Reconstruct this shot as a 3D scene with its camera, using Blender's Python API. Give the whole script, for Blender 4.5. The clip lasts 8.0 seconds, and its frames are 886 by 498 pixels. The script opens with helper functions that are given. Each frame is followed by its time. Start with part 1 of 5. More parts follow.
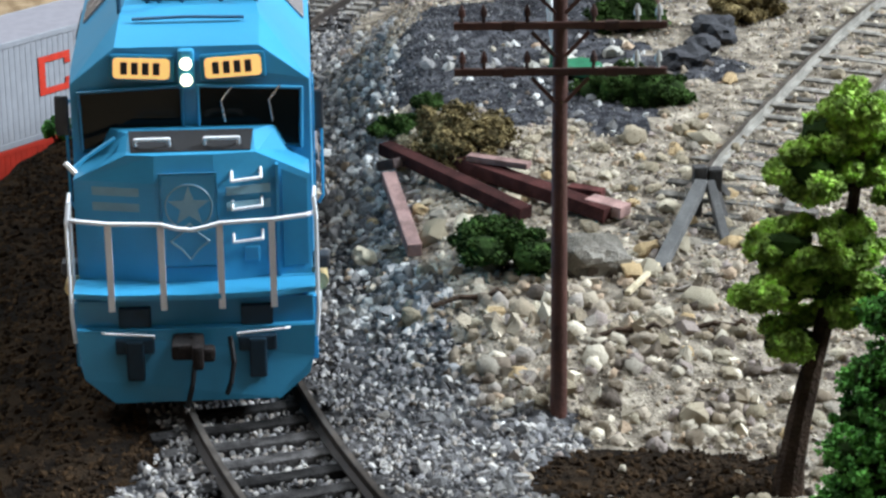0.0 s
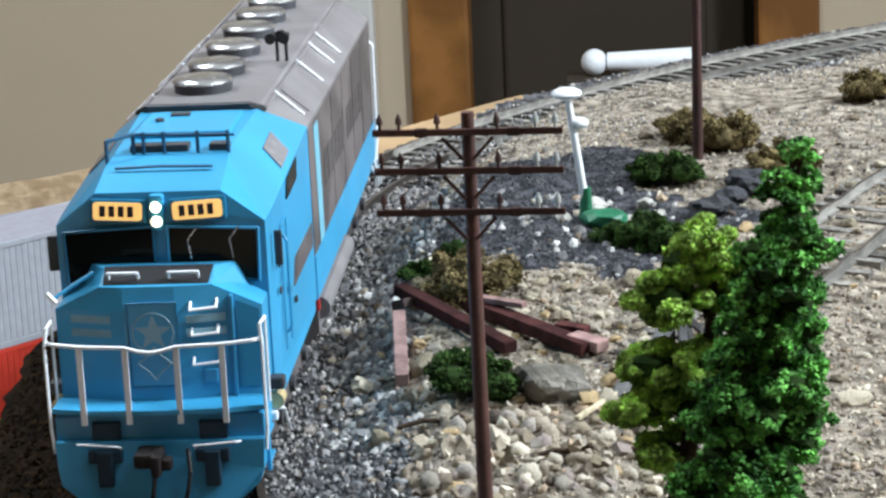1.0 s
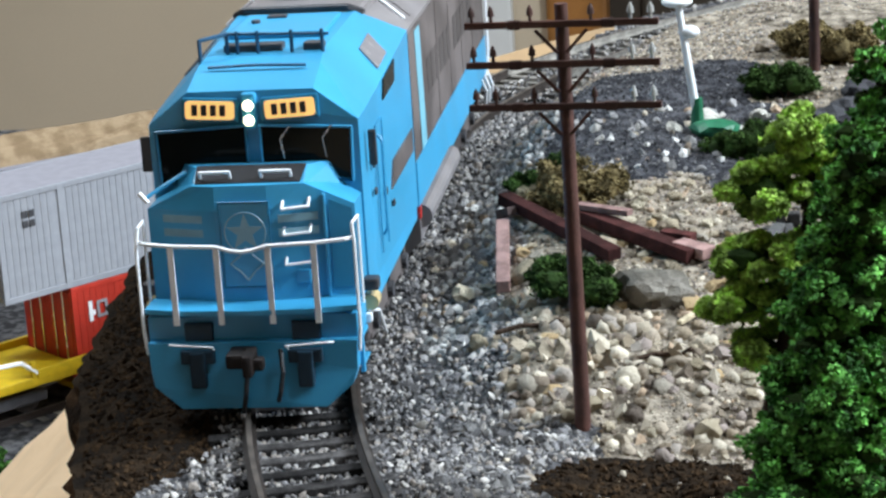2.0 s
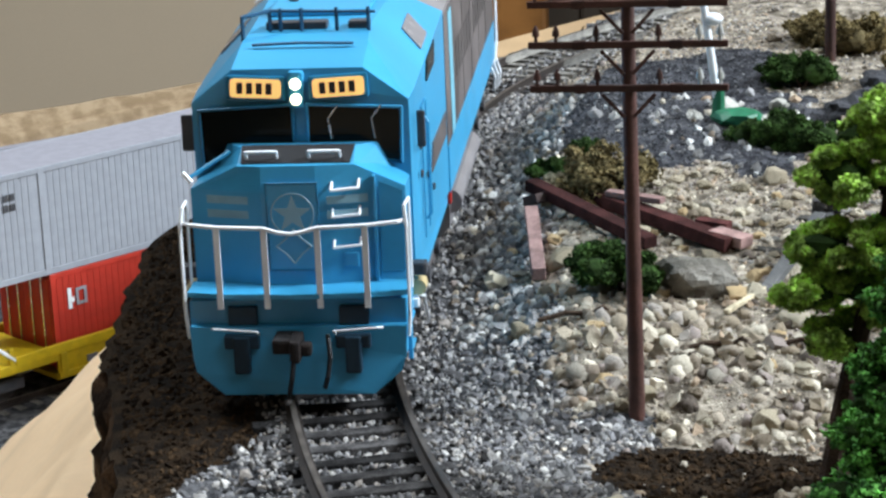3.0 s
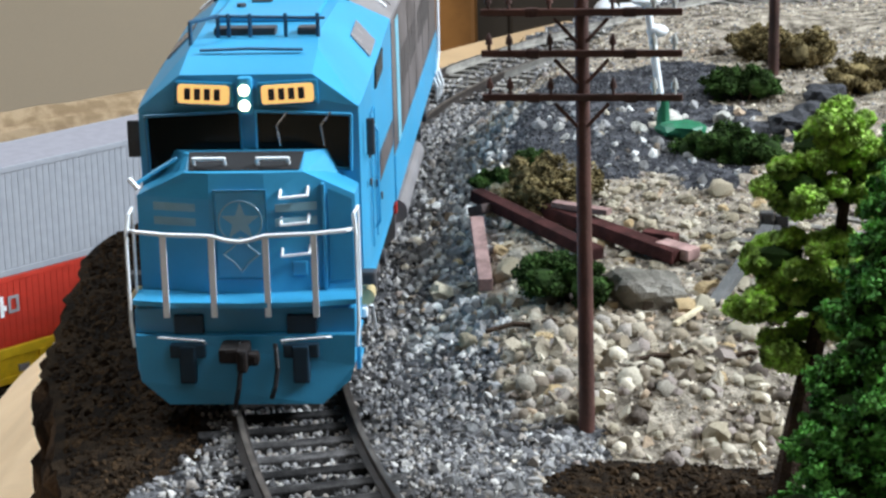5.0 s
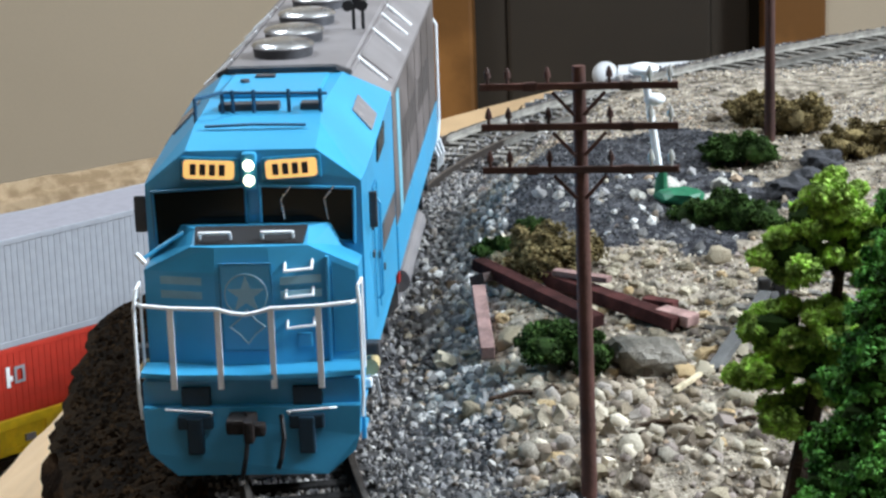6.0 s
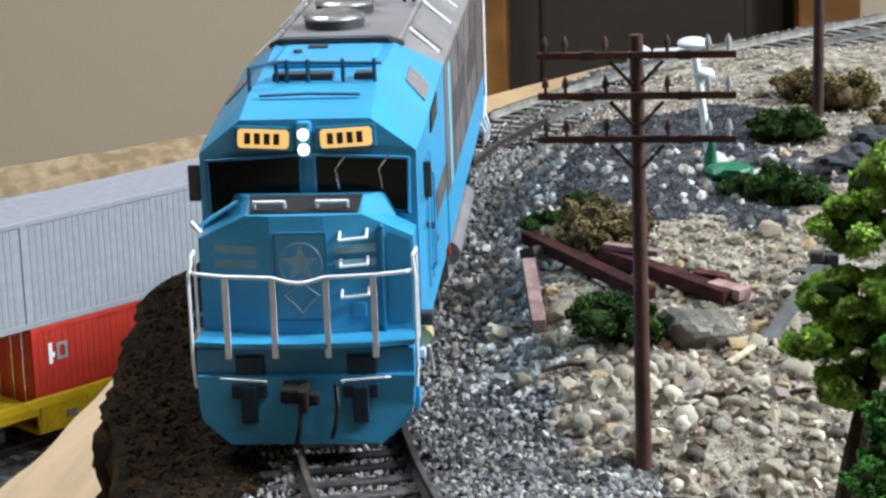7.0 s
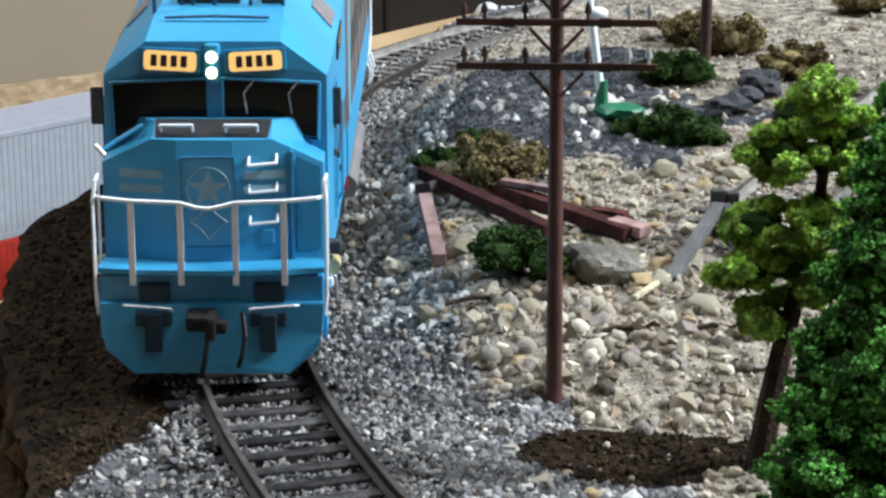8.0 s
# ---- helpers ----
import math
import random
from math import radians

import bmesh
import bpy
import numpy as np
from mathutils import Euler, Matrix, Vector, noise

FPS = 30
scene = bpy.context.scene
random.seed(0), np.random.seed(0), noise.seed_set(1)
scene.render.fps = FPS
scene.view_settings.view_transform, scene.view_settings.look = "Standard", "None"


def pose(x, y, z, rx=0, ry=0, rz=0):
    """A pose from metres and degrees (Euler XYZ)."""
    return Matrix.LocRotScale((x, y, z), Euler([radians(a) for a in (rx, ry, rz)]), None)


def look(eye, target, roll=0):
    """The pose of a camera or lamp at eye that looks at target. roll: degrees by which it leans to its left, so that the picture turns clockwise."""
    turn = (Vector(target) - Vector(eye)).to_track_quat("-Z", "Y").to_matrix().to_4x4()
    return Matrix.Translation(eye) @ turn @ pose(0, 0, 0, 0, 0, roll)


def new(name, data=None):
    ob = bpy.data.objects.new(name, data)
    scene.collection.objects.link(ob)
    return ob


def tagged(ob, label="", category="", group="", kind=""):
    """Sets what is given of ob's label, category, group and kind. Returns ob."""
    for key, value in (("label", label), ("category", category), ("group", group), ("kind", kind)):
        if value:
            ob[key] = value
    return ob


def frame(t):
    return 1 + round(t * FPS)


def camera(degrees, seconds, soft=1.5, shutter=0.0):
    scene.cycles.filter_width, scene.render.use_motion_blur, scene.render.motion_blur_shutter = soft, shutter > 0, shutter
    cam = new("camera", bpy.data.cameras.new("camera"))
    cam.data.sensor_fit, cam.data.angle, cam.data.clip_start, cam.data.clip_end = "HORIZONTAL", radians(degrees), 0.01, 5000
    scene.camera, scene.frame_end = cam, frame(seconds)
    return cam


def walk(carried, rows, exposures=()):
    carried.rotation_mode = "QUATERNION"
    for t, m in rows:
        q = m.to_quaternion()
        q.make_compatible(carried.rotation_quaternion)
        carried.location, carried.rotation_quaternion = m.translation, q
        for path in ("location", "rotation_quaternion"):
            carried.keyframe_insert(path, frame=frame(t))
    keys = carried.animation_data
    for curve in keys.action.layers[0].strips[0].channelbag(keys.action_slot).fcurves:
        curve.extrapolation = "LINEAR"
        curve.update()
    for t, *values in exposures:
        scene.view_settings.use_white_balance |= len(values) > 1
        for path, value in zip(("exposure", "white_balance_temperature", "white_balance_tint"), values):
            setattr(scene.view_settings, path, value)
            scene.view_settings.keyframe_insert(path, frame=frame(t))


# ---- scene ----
# The place is a model railway in 1:87: lengths below are in metres of the prototype, and K turns them into true metres.
K = 1 / 87.1
EXPO = 0.0
random.seed(7)
cam = camera(21.99, 8.0, soft=2.6)
walk(cam, [
    (0.0, look((0.01333, -0.30633, 0.13006), (0.03717, 0.02313, 0.01437), -0.399)),
    (0.5, look((0.04650, -0.33170, 0.13191), (0.03778, 0.00317, 0.03047), -1.594)),
    (1.0, look((0.07092, -0.34356, 0.13324), (0.04748, -0.00595, 0.04397), -2.522)),
    (1.5, look((0.08115, -0.34326, 0.12983), (0.04658, -0.00658, 0.04066), -3.280)),
    (2.0, look((0.07776, -0.33863, 0.12286), (0.03224, -0.00493, 0.02764), -3.585)),
    (2.2, look((0.07539, -0.33779, 0.12394), (0.02855, -0.00510, 0.02583), -3.429)),
    (3.3, look((0.05087, -0.33250, 0.11834), (0.02466, 0.00303, 0.02227), -1.901)),
    (3.5, look((0.05028, -0.33256, 0.11813), (0.02676, 0.00306, 0.02163), -1.735)),
    (4.0, look((0.04923, -0.33189, 0.11854), (0.02814, 0.00399, 0.02241), -1.529)),
    (4.2, look((0.04698, -0.33247, 0.11837), (0.02585, 0.00367, 0.02316), -1.383)),
    (5.3, look((0.05226, -0.33002, 0.11829), (0.03135, 0.00640, 0.02402), -1.359)),
    (5.5, look((0.05222, -0.33252, 0.11936), (0.03093, 0.00436, 0.02684), -1.581)),
    (6.0, look((0.05158, -0.33562, 0.12127), (0.03048, 0.00308, 0.03562), -1.974)),
    (6.5, look((0.04763, -0.33665, 0.11877), (0.02416, 0.00181, 0.03278), -1.996)),
    (7.0, look((0.04743, -0.33577, 0.11872), (0.02191, 0.00214, 0.03119), -1.914)),
    (7.5, look((0.04440, -0.33535, 0.11668), (0.02261, 0.00245, 0.02770), -1.513)),
    (8.0, look((0.03439, -0.33205, 0.11244), (0.03520, 0.00522, 0.01890), 0.067)),
], exposures=[(0.0, EXPO), (8.0, EXPO)])


# ---- light ----
world = bpy.data.worlds.new("room_air")
scene.world = world
world.use_nodes = True
world.node_tree.nodes["Background"].inputs[0].default_value = (1.0, 0.80, 0.55, 1)
world.node_tree.nodes["Background"].inputs[1].default_value = 0.003


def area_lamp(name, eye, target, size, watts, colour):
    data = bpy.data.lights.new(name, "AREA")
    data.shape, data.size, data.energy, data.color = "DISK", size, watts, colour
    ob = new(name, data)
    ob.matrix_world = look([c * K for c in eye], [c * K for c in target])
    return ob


area_lamp("unseen_lamp", (124, 8, 86), (5, 4, 0), 0.40, 57.0, (0.885, 1.0, 1.112))
# Two fill lamps, added unseen to brighten the locomotive front and left hillside.
area_lamp("unseen_lamp", (62, -30, 100), (3, 2, 0), 0.40, 2.8, (0.885, 1.0, 1.112))
area_lamp("unseen_lamp", (-50, 34, 112), (-12, 20, -6), 0.40, 14.5, (0.885, 1.0, 1.112))


# ---- materials ----
def material(name, colour, rough=0.6, metal=0.0, vary=0.12, size=300.0, bump=0.15, second=None, grain=2200.0, emit=None, strength=0.0, mix=(0.42, 0.6), island=False, palette=None, through_light=0.0):
    """A painted or natural surface: two scales of noise move its colour, roughness and relief. Sizes are per true metre."""
    mat = bpy.data.materials.new(name)
    mat.use_nodes = True
    nt = mat.node_tree
    b = nt.nodes["Principled BSDF"]
    co = nt.nodes.new("ShaderNodeTexCoord")
    n1 = nt.nodes.new("ShaderNodeTexNoise")
    n1.inputs["Scale"].default_value, n1.inputs["Detail"].default_value = size, 5
    n2 = nt.nodes.new("ShaderNodeTexNoise")
    n2.inputs["Scale"].default_value, n2.inputs["Detail"].default_value = grain, 3
    for n in (n1, n2):
        nt.links.new(co.outputs["Object"], n.inputs["Vector"])
    ramp = nt.nodes.new("ShaderNodeValToRGB")
    dark = [c * (1 - vary) for c in colour]
    light = list(second) if second else [min(1, c * (1 + vary)) for c in colour]
    ramp.color_ramp.elements[0].position, ramp.color_ramp.elements[1].position = mix
    ramp.color_ramp.elements[0].color = (*dark, 1)
    ramp.color_ramp.elements[1].color = (*light, 1)
    nt.links.new(n1.outputs["Fac"], ramp.inputs[0])
    tone = nt.nodes.new("ShaderNodeHueSaturation")
    info = nt.nodes.new("ShaderNodeNewGeometry" if island else "ShaderNodeObjectInfo")
    span = nt.nodes.new("ShaderNodeMapRange")
    span.inputs[3].default_value, span.inputs[4].default_value = 1 - vary * 1.5, 1 + vary * 1.5
    nt.links.new(info.outputs["Random Per Island" if island else "Random"], span.inputs[0])
    nt.links.new(span.outputs[0], tone.inputs["Value"])
    if palette:
        pick = nt.nodes.new("ShaderNodeValToRGB")
        pick.color_ramp.interpolation = "CONSTANT"
        for _ in palette[2:]:
            pick.color_ramp.elements.new(0.5)
        for k, c in enumerate(palette):
            pick.color_ramp.elements[k].position = k / len(palette)
            pick.color_ramp.elements[k].color = (*c, 1)
        nt.links.new(info.outputs["Random Per Island" if island else "Random"], pick.inputs[0])
        ramp = pick
    fine = nt.nodes.new("ShaderNodeMix")
    fine.data_type, fine.blend_type = "RGBA", "MULTIPLY"
    fine.inputs[0].default_value = min(1, vary * 2)
    nt.links.new(ramp.outputs[0], fine.inputs[6])
    nt.links.new(n2.outputs["Fac"], fine.inputs[7])
    nt.links.new(fine.outputs[2], tone.inputs["Color"])
    gain = nt.nodes.new("ShaderNodeMix")
    gain.data_type, gain.blend_type = "RGBA", "MULTIPLY"
    gain.inputs[0].default_value = 1.0
    k = 1 + min(1, vary * 2) * 0.9
    gain.inputs[7].default_value = (k, k, k, 1)
    nt.links.new(tone.outputs[0], gain.inputs[6])
    nt.links.new(gain.outputs[2], b.inputs["Base Color"])
    rr = nt.nodes.new("ShaderNodeMapRange")
    rr.inputs[3].default_value, rr.inputs[4].default_value = max(0.03, rough - 0.1), min(1, rough + 0.1)
    nt.links.new(n1.outputs["Fac"], rr.inputs[0])
    nt.links.new(rr.outputs[0], b.inputs["Roughness"])
    b.inputs["Metallic"].default_value = metal
    if rough >= 0.9:
        b.inputs["Specular IOR Level"].default_value = 0.12
    if bump:
        bu = nt.nodes.new("ShaderNodeBump")
        bu.inputs["Strength"].default_value, bu.inputs["Distance"].default_value = bump, 0.0006
        nt.links.new(n2.outputs["Fac"], bu.inputs["Height"])
        nt.links.new(bu.outputs[0], b.inputs["Normal"])
    if through_light:
        thin = nt.nodes.new("ShaderNodeBsdfTranslucent")
        nt.links.new(gain.outputs[2], thin.inputs[0])
        both = nt.nodes.new("ShaderNodeMixShader")
        both.inputs[0].default_value = through_light
        nt.links.new(b.outputs[0], both.inputs[1])
        nt.links.new(thin.outputs[0], both.inputs[2])
        nt.links.new(both.outputs[0], nt.nodes["Material Output"].inputs[0])
    if emit:
        b.inputs["Emission Color"].default_value = (*emit, 1)
        b.inputs["Emission Strength"].default_value = strength
    return mat


M = dict(
    blue=material("blue_paint", (0.045, 0.322, 0.555), 0.35, vary=0.05, bump=0.03, size=60),
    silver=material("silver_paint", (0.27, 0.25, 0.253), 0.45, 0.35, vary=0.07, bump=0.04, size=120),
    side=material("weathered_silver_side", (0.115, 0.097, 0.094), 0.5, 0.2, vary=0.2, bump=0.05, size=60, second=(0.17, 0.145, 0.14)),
    steel=material("bright_steel", (0.62, 0.62, 0.62), 0.25, 0.9, vary=0.08, bump=0.05),
    white=material("white_paint", (0.88, 0.90, 0.92), 0.4, vary=0.03, bump=0.02),
    black=material("black_plastic", (0.016, 0.017, 0.02), 0.45, vary=0.2, bump=0.05),
    matt=material("matt_black_paint", (0.012, 0.012, 0.014), 0.85, vary=0.2, bump=0.05),
    navy=material("dark_blue_fitting", (0.018, 0.075, 0.14), 0.5, vary=0.15, bump=0.05),
    dark=material("dark_grey_plastic", (0.05, 0.05, 0.055), 0.5, vary=0.2, bump=0.1),
    grey=material("grey_glazing", (0.20, 0.19, 0.20), 0.25, vary=0.06, bump=0.0),
    coupler=material("dark_rusty_iron", (0.028, 0.017, 0.014), 0.6, 0.2, vary=0.4, bump=0.4, size=400),
    rust=material("rusty_brown", (0.045, 0.022, 0.018), 0.7, vary=0.25, bump=0.3),
    beam=material("rusty_beam_brown", (0.050, 0.017, 0.015), 0.9, vary=0.3, bump=0.35),
    beam_light=material("pinkish_brown_beam", (0.25, 0.155, 0.138), 0.9, vary=0.22, bump=0.3),
    pole=material("brown_pole_plastic", (0.054, 0.020, 0.0145), 0.6, vary=0.25, bump=0.25, size=120),
    clear=material("clear_insulator", (0.55, 0.55, 0.53), 0.15, 0.3, vary=0.1, bump=0.0),
    rail=material("blackened_rail", (0.045, 0.035, 0.03), 0.55, 0.3, vary=0.2, bump=0.1),
    railtop=material("worn_rail_head", (0.13, 0.11, 0.095), 0.4, 0.6, vary=0.2, bump=0.1),
    railgrey=material("dusty_grey_rail", (0.24, 0.225, 0.20), 0.6, 0.4, vary=0.2, bump=0.2),
    tie=material("weathered_tie", (0.046, 0.043, 0.042), 0.95, vary=0.4, bump=0.6),
    dusty_tie=material("dusty_grey_tie", (0.17, 0.157, 0.138), 0.95, vary=0.4, bump=0.6),
    # Bed and grit are darkened so their colour gives shade between the stones.
    bed=material("ballast_bed", (0.032, 0.032, 0.034), 0.95, vary=0.3, bump=0.8, size=300, second=(0.092, 0.090, 0.093), grain=1500),
    cinder=material("cinder_bed", (0.022, 0.022, 0.026), 0.95, vary=0.3, bump=0.8, size=300, second=(0.06, 0.06, 0.066), grain=1500),
    grit=material("tan_grit", (0.088, 0.071, 0.053), 0.95, vary=0.3, bump=1.0, size=260, second=(0.39, 0.335, 0.265), grain=1800, mix=(0.36, 0.72)),
    ballast=material("grey_ballast", (0.17, 0.17, 0.19), 0.9, vary=0.2, bump=0.4, island=True, palette=((0.085, 0.081, 0.081), (0.223, 0.217, 0.215), (0.141, 0.136, 0.138), (0.332, 0.321, 0.312), (0.174, 0.168, 0.169), (0.268, 0.253, 0.238), (0.102, 0.099, 0.101), (0.433, 0.411, 0.381), (0.191, 0.185, 0.188), (0.217, 0.191, 0.168))),
    gravel=material("tan_gravel", (0.36, 0.315, 0.26), 0.95, vary=0.2, bump=0.5, island=True, palette=((0.350, 0.285, 0.205), (0.410, 0.350, 0.265), (0.240, 0.195, 0.145), (0.470, 0.415, 0.325), (0.160, 0.128, 0.098), (0.340, 0.285, 0.220), (0.090, 0.072, 0.058), (0.260, 0.228, 0.196), (0.500, 0.440, 0.345), (0.290, 0.215, 0.150), (0.200, 0.165, 0.145))),
    stone=material("field_stone", (0.36, 0.315, 0.265), 0.9, vary=0.2, bump=0.6, size=160, palette=((0.362, 0.302, 0.209), (0.306, 0.257, 0.184), (0.399, 0.347, 0.256), (0.204, 0.162, 0.117), (0.343, 0.288, 0.206), (0.399, 0.288, 0.159), (0.250, 0.221, 0.180), (0.417, 0.365, 0.272))),
    boulder=material("grey_boulder", (0.125, 0.112, 0.092), 0.9, vary=0.2, bump=0.7, second=(0.23, 0.21, 0.18), size=90),
    coal=material("coal_black_grit", (0.03, 0.03, 0.034), 0.8, vary=0.3, bump=0.4, island=True, palette=((0.022, 0.022, 0.026), (0.05, 0.05, 0.056), (0.033, 0.033, 0.038), (0.085, 0.086, 0.095), (0.028, 0.028, 0.032), (0.06, 0.058, 0.06), (0.10, 0.098, 0.098))),
    soil=material("brown_soil", (0.009, 0.0055, 0.003), 0.95, vary=0.4, bump=1.0, size=160, second=(0.022, 0.0135, 0.007)),
    bank=material("rough_brown_earth", (0.024, 0.0130, 0.0062), 0.95, vary=0.45, bump=1.0, size=130, second=(0.062, 0.0345, 0.0165), grain=900),
    sand=material("tan_plaster", (0.84, 0.60, 0.37), 0.85, vary=0.05, bump=0.12, size=30, grain=500),
    shelf=material("tan_foam_rock", (0.27, 0.185, 0.107), 0.9, vary=0.14, bump=1.0, size=140, second=(0.36, 0.26, 0.16)),
    leaf=material("bright_leaf", (0.23, 0.37, 0.055), 0.85, vary=0.25, bump=0.3, second=(0.52, 0.73, 0.155), island=True, through_light=0.4),
    pine=material("deep_green_leaf", (0.045, 0.22, 0.022), 0.85, vary=0.4, bump=0.3, second=(0.19, 0.52, 0.10), island=True, through_light=0.2),
    bush=material("dark_bush_green", (0.020, 0.040, 0.008), 0.95, vary=0.3, bump=0.3, second=(0.038, 0.075, 0.017), island=True),
    scrub=material("olive_scrub", (0.115, 0.086, 0.034), 0.9, vary=0.35, bump=0.3, second=(0.22, 0.17, 0.08), island=True),
    straw=material("dry_straw", (0.44, 0.37, 0.25), 0.9, vary=0.3, bump=0.3, island=True),
    bark=material("brown_bark", (0.05, 0.032, 0.022), 0.9, vary=0.3, bump=0.7),
    green=material("green_plastic", (0.015, 0.16, 0.075), 0.5, vary=0.15, bump=0.1),
    boxwhite=material("white_container_paint", (0.285, 0.297, 0.325), 0.6, vary=0.04, bump=0.05),
    boxroof=material("lilac_grey_roof_paint", (0.235, 0.225, 0.25), 0.7, vary=0.06, bump=0.05),
    boxred=material("red_container_paint", (0.50, 0.035, 0.018), 0.5, vary=0.08, bump=0.05),
    yellow=material("yellow_wagon_paint", (0.62, 0.42, 0.01), 0.5, vary=0.08, bump=0.05),
    wall=material("beige_wall_paint", (0.57, 0.465, 0.335), 0.85, vary=0.03, bump=0.1, size=3, grain=300),
    trimwhite=material("white_trim_paint", (0.70, 0.69, 0.66), 0.5, vary=0.03, bump=0.02, size=8),
    wood=material("varnished_oak", (0.33, 0.14, 0.034), 0.45, vary=0.25, bump=0.1, size=14),
    board=material("light_wood_board", (0.42, 0.275, 0.145), 0.6, vary=0.15, bump=0.1, size=20),
    door=material("dark_brown_door", (0.034, 0.0235, 0.0135), 0.7, vary=0.1, bump=0.05, size=6),
    ceiling=material("ceiling_white", (0.78, 0.77, 0.75), 0.9, vary=0.02, bump=0.05, size=4),
    floor=material("brown_carpet", (0.20, 0.15, 0.11), 0.95, vary=0.15, bump=0.3, size=30),
    lamp=material("lit_headlight", (0.9, 0.85, 0.7), 0.3, vary=0.0, bump=0, emit=(1.0, 0.80, 0.46), strength=5.0),
    board_lit=material("lit_number_board", (0.8, 0.5, 0.15), 0.4, vary=0.02, bump=0, emit=(1.0, 0.60, 0.20), strength=0.8),
    gold=material("pale_brass_fitting", (0.74, 0.58, 0.30), 0.4, 0.25, vary=0.1, bump=0.05),
    red=material("red_plastic", (0.4, 0.02, 0.015), 0.4, vary=0.1, bump=0.05),
)


# ---- mesh helpers ----
def box(bm, x0, x1, y0, y1, z0, z1, bevel=0.0, turn=None):
    vs = bmesh.ops.create_cube(bm, size=1)["verts"]
    bmesh.ops.scale(bm, vec=(x1 - x0, y1 - y0, z1 - z0), verts=vs)
    if bevel:
        es = {e for v in vs for e in v.link_edges}
        out = bmesh.ops.bevel(bm, geom=list(es), offset=bevel, segments=2, affect="EDGES", profile=0.6)
        vs = list({v for f in out["faces"] for v in f.verts} | {v for v in vs if v.is_valid})
    m = Matrix.Translation(((x0 + x1) / 2, (y0 + y1) / 2, (z0 + z1) / 2))
    bmesh.ops.transform(bm, matrix=m @ turn if turn else m, verts=vs)
    return bm


def tube(bm, a, b, r, r2=None, n=8):
    a, b = Vector(a), Vector(b)
    d = b - a
    m = Matrix.Translation((a + b) / 2) @ d.to_track_quat("Z", "Y").to_matrix().to_4x4()
    bmesh.ops.create_cone(bm, cap_ends=True, segments=n, radius1=r, radius2=r if r2 is None else r2, depth=d.length, matrix=m)
    return bm


def wire(bm, pts, r, n=6):
    for a, b in zip(pts, pts[1:]):
        tube(bm, a, b, r, n=n)
    for p in pts[1:-1]:
        bmesh.ops.create_icosphere(bm, subdivisions=1, radius=r * 1.02, matrix=Matrix.Translation(p))
    return bm


def loft(bm, rings, caps=True):
    """Skin over closed rings of equally many points."""
    rows = [[bm.verts.new(p) for p in ring] for ring in rings]
    for r, s in zip(rows, rows[1:]):
        for i in range(len(r)):
            j = (i + 1) % len(r)
            bm.faces.new((r[i], r[j], s[j], s[i]))
    if caps:
        bm.faces.new(rows[0][::-1])
        bm.faces.new(rows[-1])
    bmesh.ops.recalc_face_normals(bm, faces=bm.faces)
    return bm


def slab(bm, pts, thick):
    """A flat polygon with a thickness along its normal, on its back."""
    vs = [bm.verts.new(p) for p in pts]
    f = bm.faces.new(vs)
    f.normal_update()
    n = f.normal.copy()
    back = [bm.verts.new(Vector(p) - n * thick) for p in pts]
    bm.faces.new(back[::-1])
    for i in range(len(pts)):
        j = (i + 1) % len(pts)
        bm.faces.new((vs[j], vs[i], back[i], back[j]))
    return bm


def mesh_of(name, bm, mat, smooth=False):
    bmesh.ops.scale(bm, vec=(K, K, K), verts=bm.verts)
    me = bpy.data.meshes.new(name)
    bm.to_mesh(me)
    bm.free()
    me.materials.append(mat)
    if smooth:
        me.polygons.foreach_set("use_smooth", [True] * len(me.polygons))
        me.set_sharp_from_angle(angle=radians(38))
    return me


def part(name, bm, mat, parent=None, label="", smooth=False, at=None):
    ob = new(name, mesh_of(name, bm, mat, smooth))
    if parent:
        ob.parent = parent
    if at:
        ob.matrix_basis = at
    return tagged(ob, label) if label else ob


def thing(name, x, y, z, label, category, group="", kind="", rz=0.0):
    ob = new(name)
    ob.empty_display_size = 0.01
    ob.matrix_basis = pose(x * K, y * K, z * K, 0, 0, rz)
    return tagged(ob, label, category, group, kind)


def B():
    return bmesh.new()


def pydata(name, verts, faces, mat, parent=None, smooth=False):
    me = bpy.data.meshes.new(name)
    me.from_pydata([(v[0] * K, v[1] * K, v[2] * K) for v in verts], [], faces)
    me.materials.append(mat)
    if smooth:
        me.polygons.foreach_set("use_smooth", [True] * len(me.polygons))
    ob = new(name, me)
    if parent:
        ob.parent = parent
    return ob


# ---- the lie of the land ----
TRACK = [(5.6, -12.0), (3.9, -9.0), (2.55, -6.2), (1.6, -3.6), (0.78, -0.7), (0.2, 2.4), (-0.12, 5.5), (-0.22, 9.0), (-0.12, 13.0), (0.3, 17.0), (1.1, 20.6), (2.7, 24.4), (5.4, 28.5), (9.0, 32.9), (13.5, 37.1), (19.0, 41.0), (26.0, 44.5), (34.0, 47.0)]


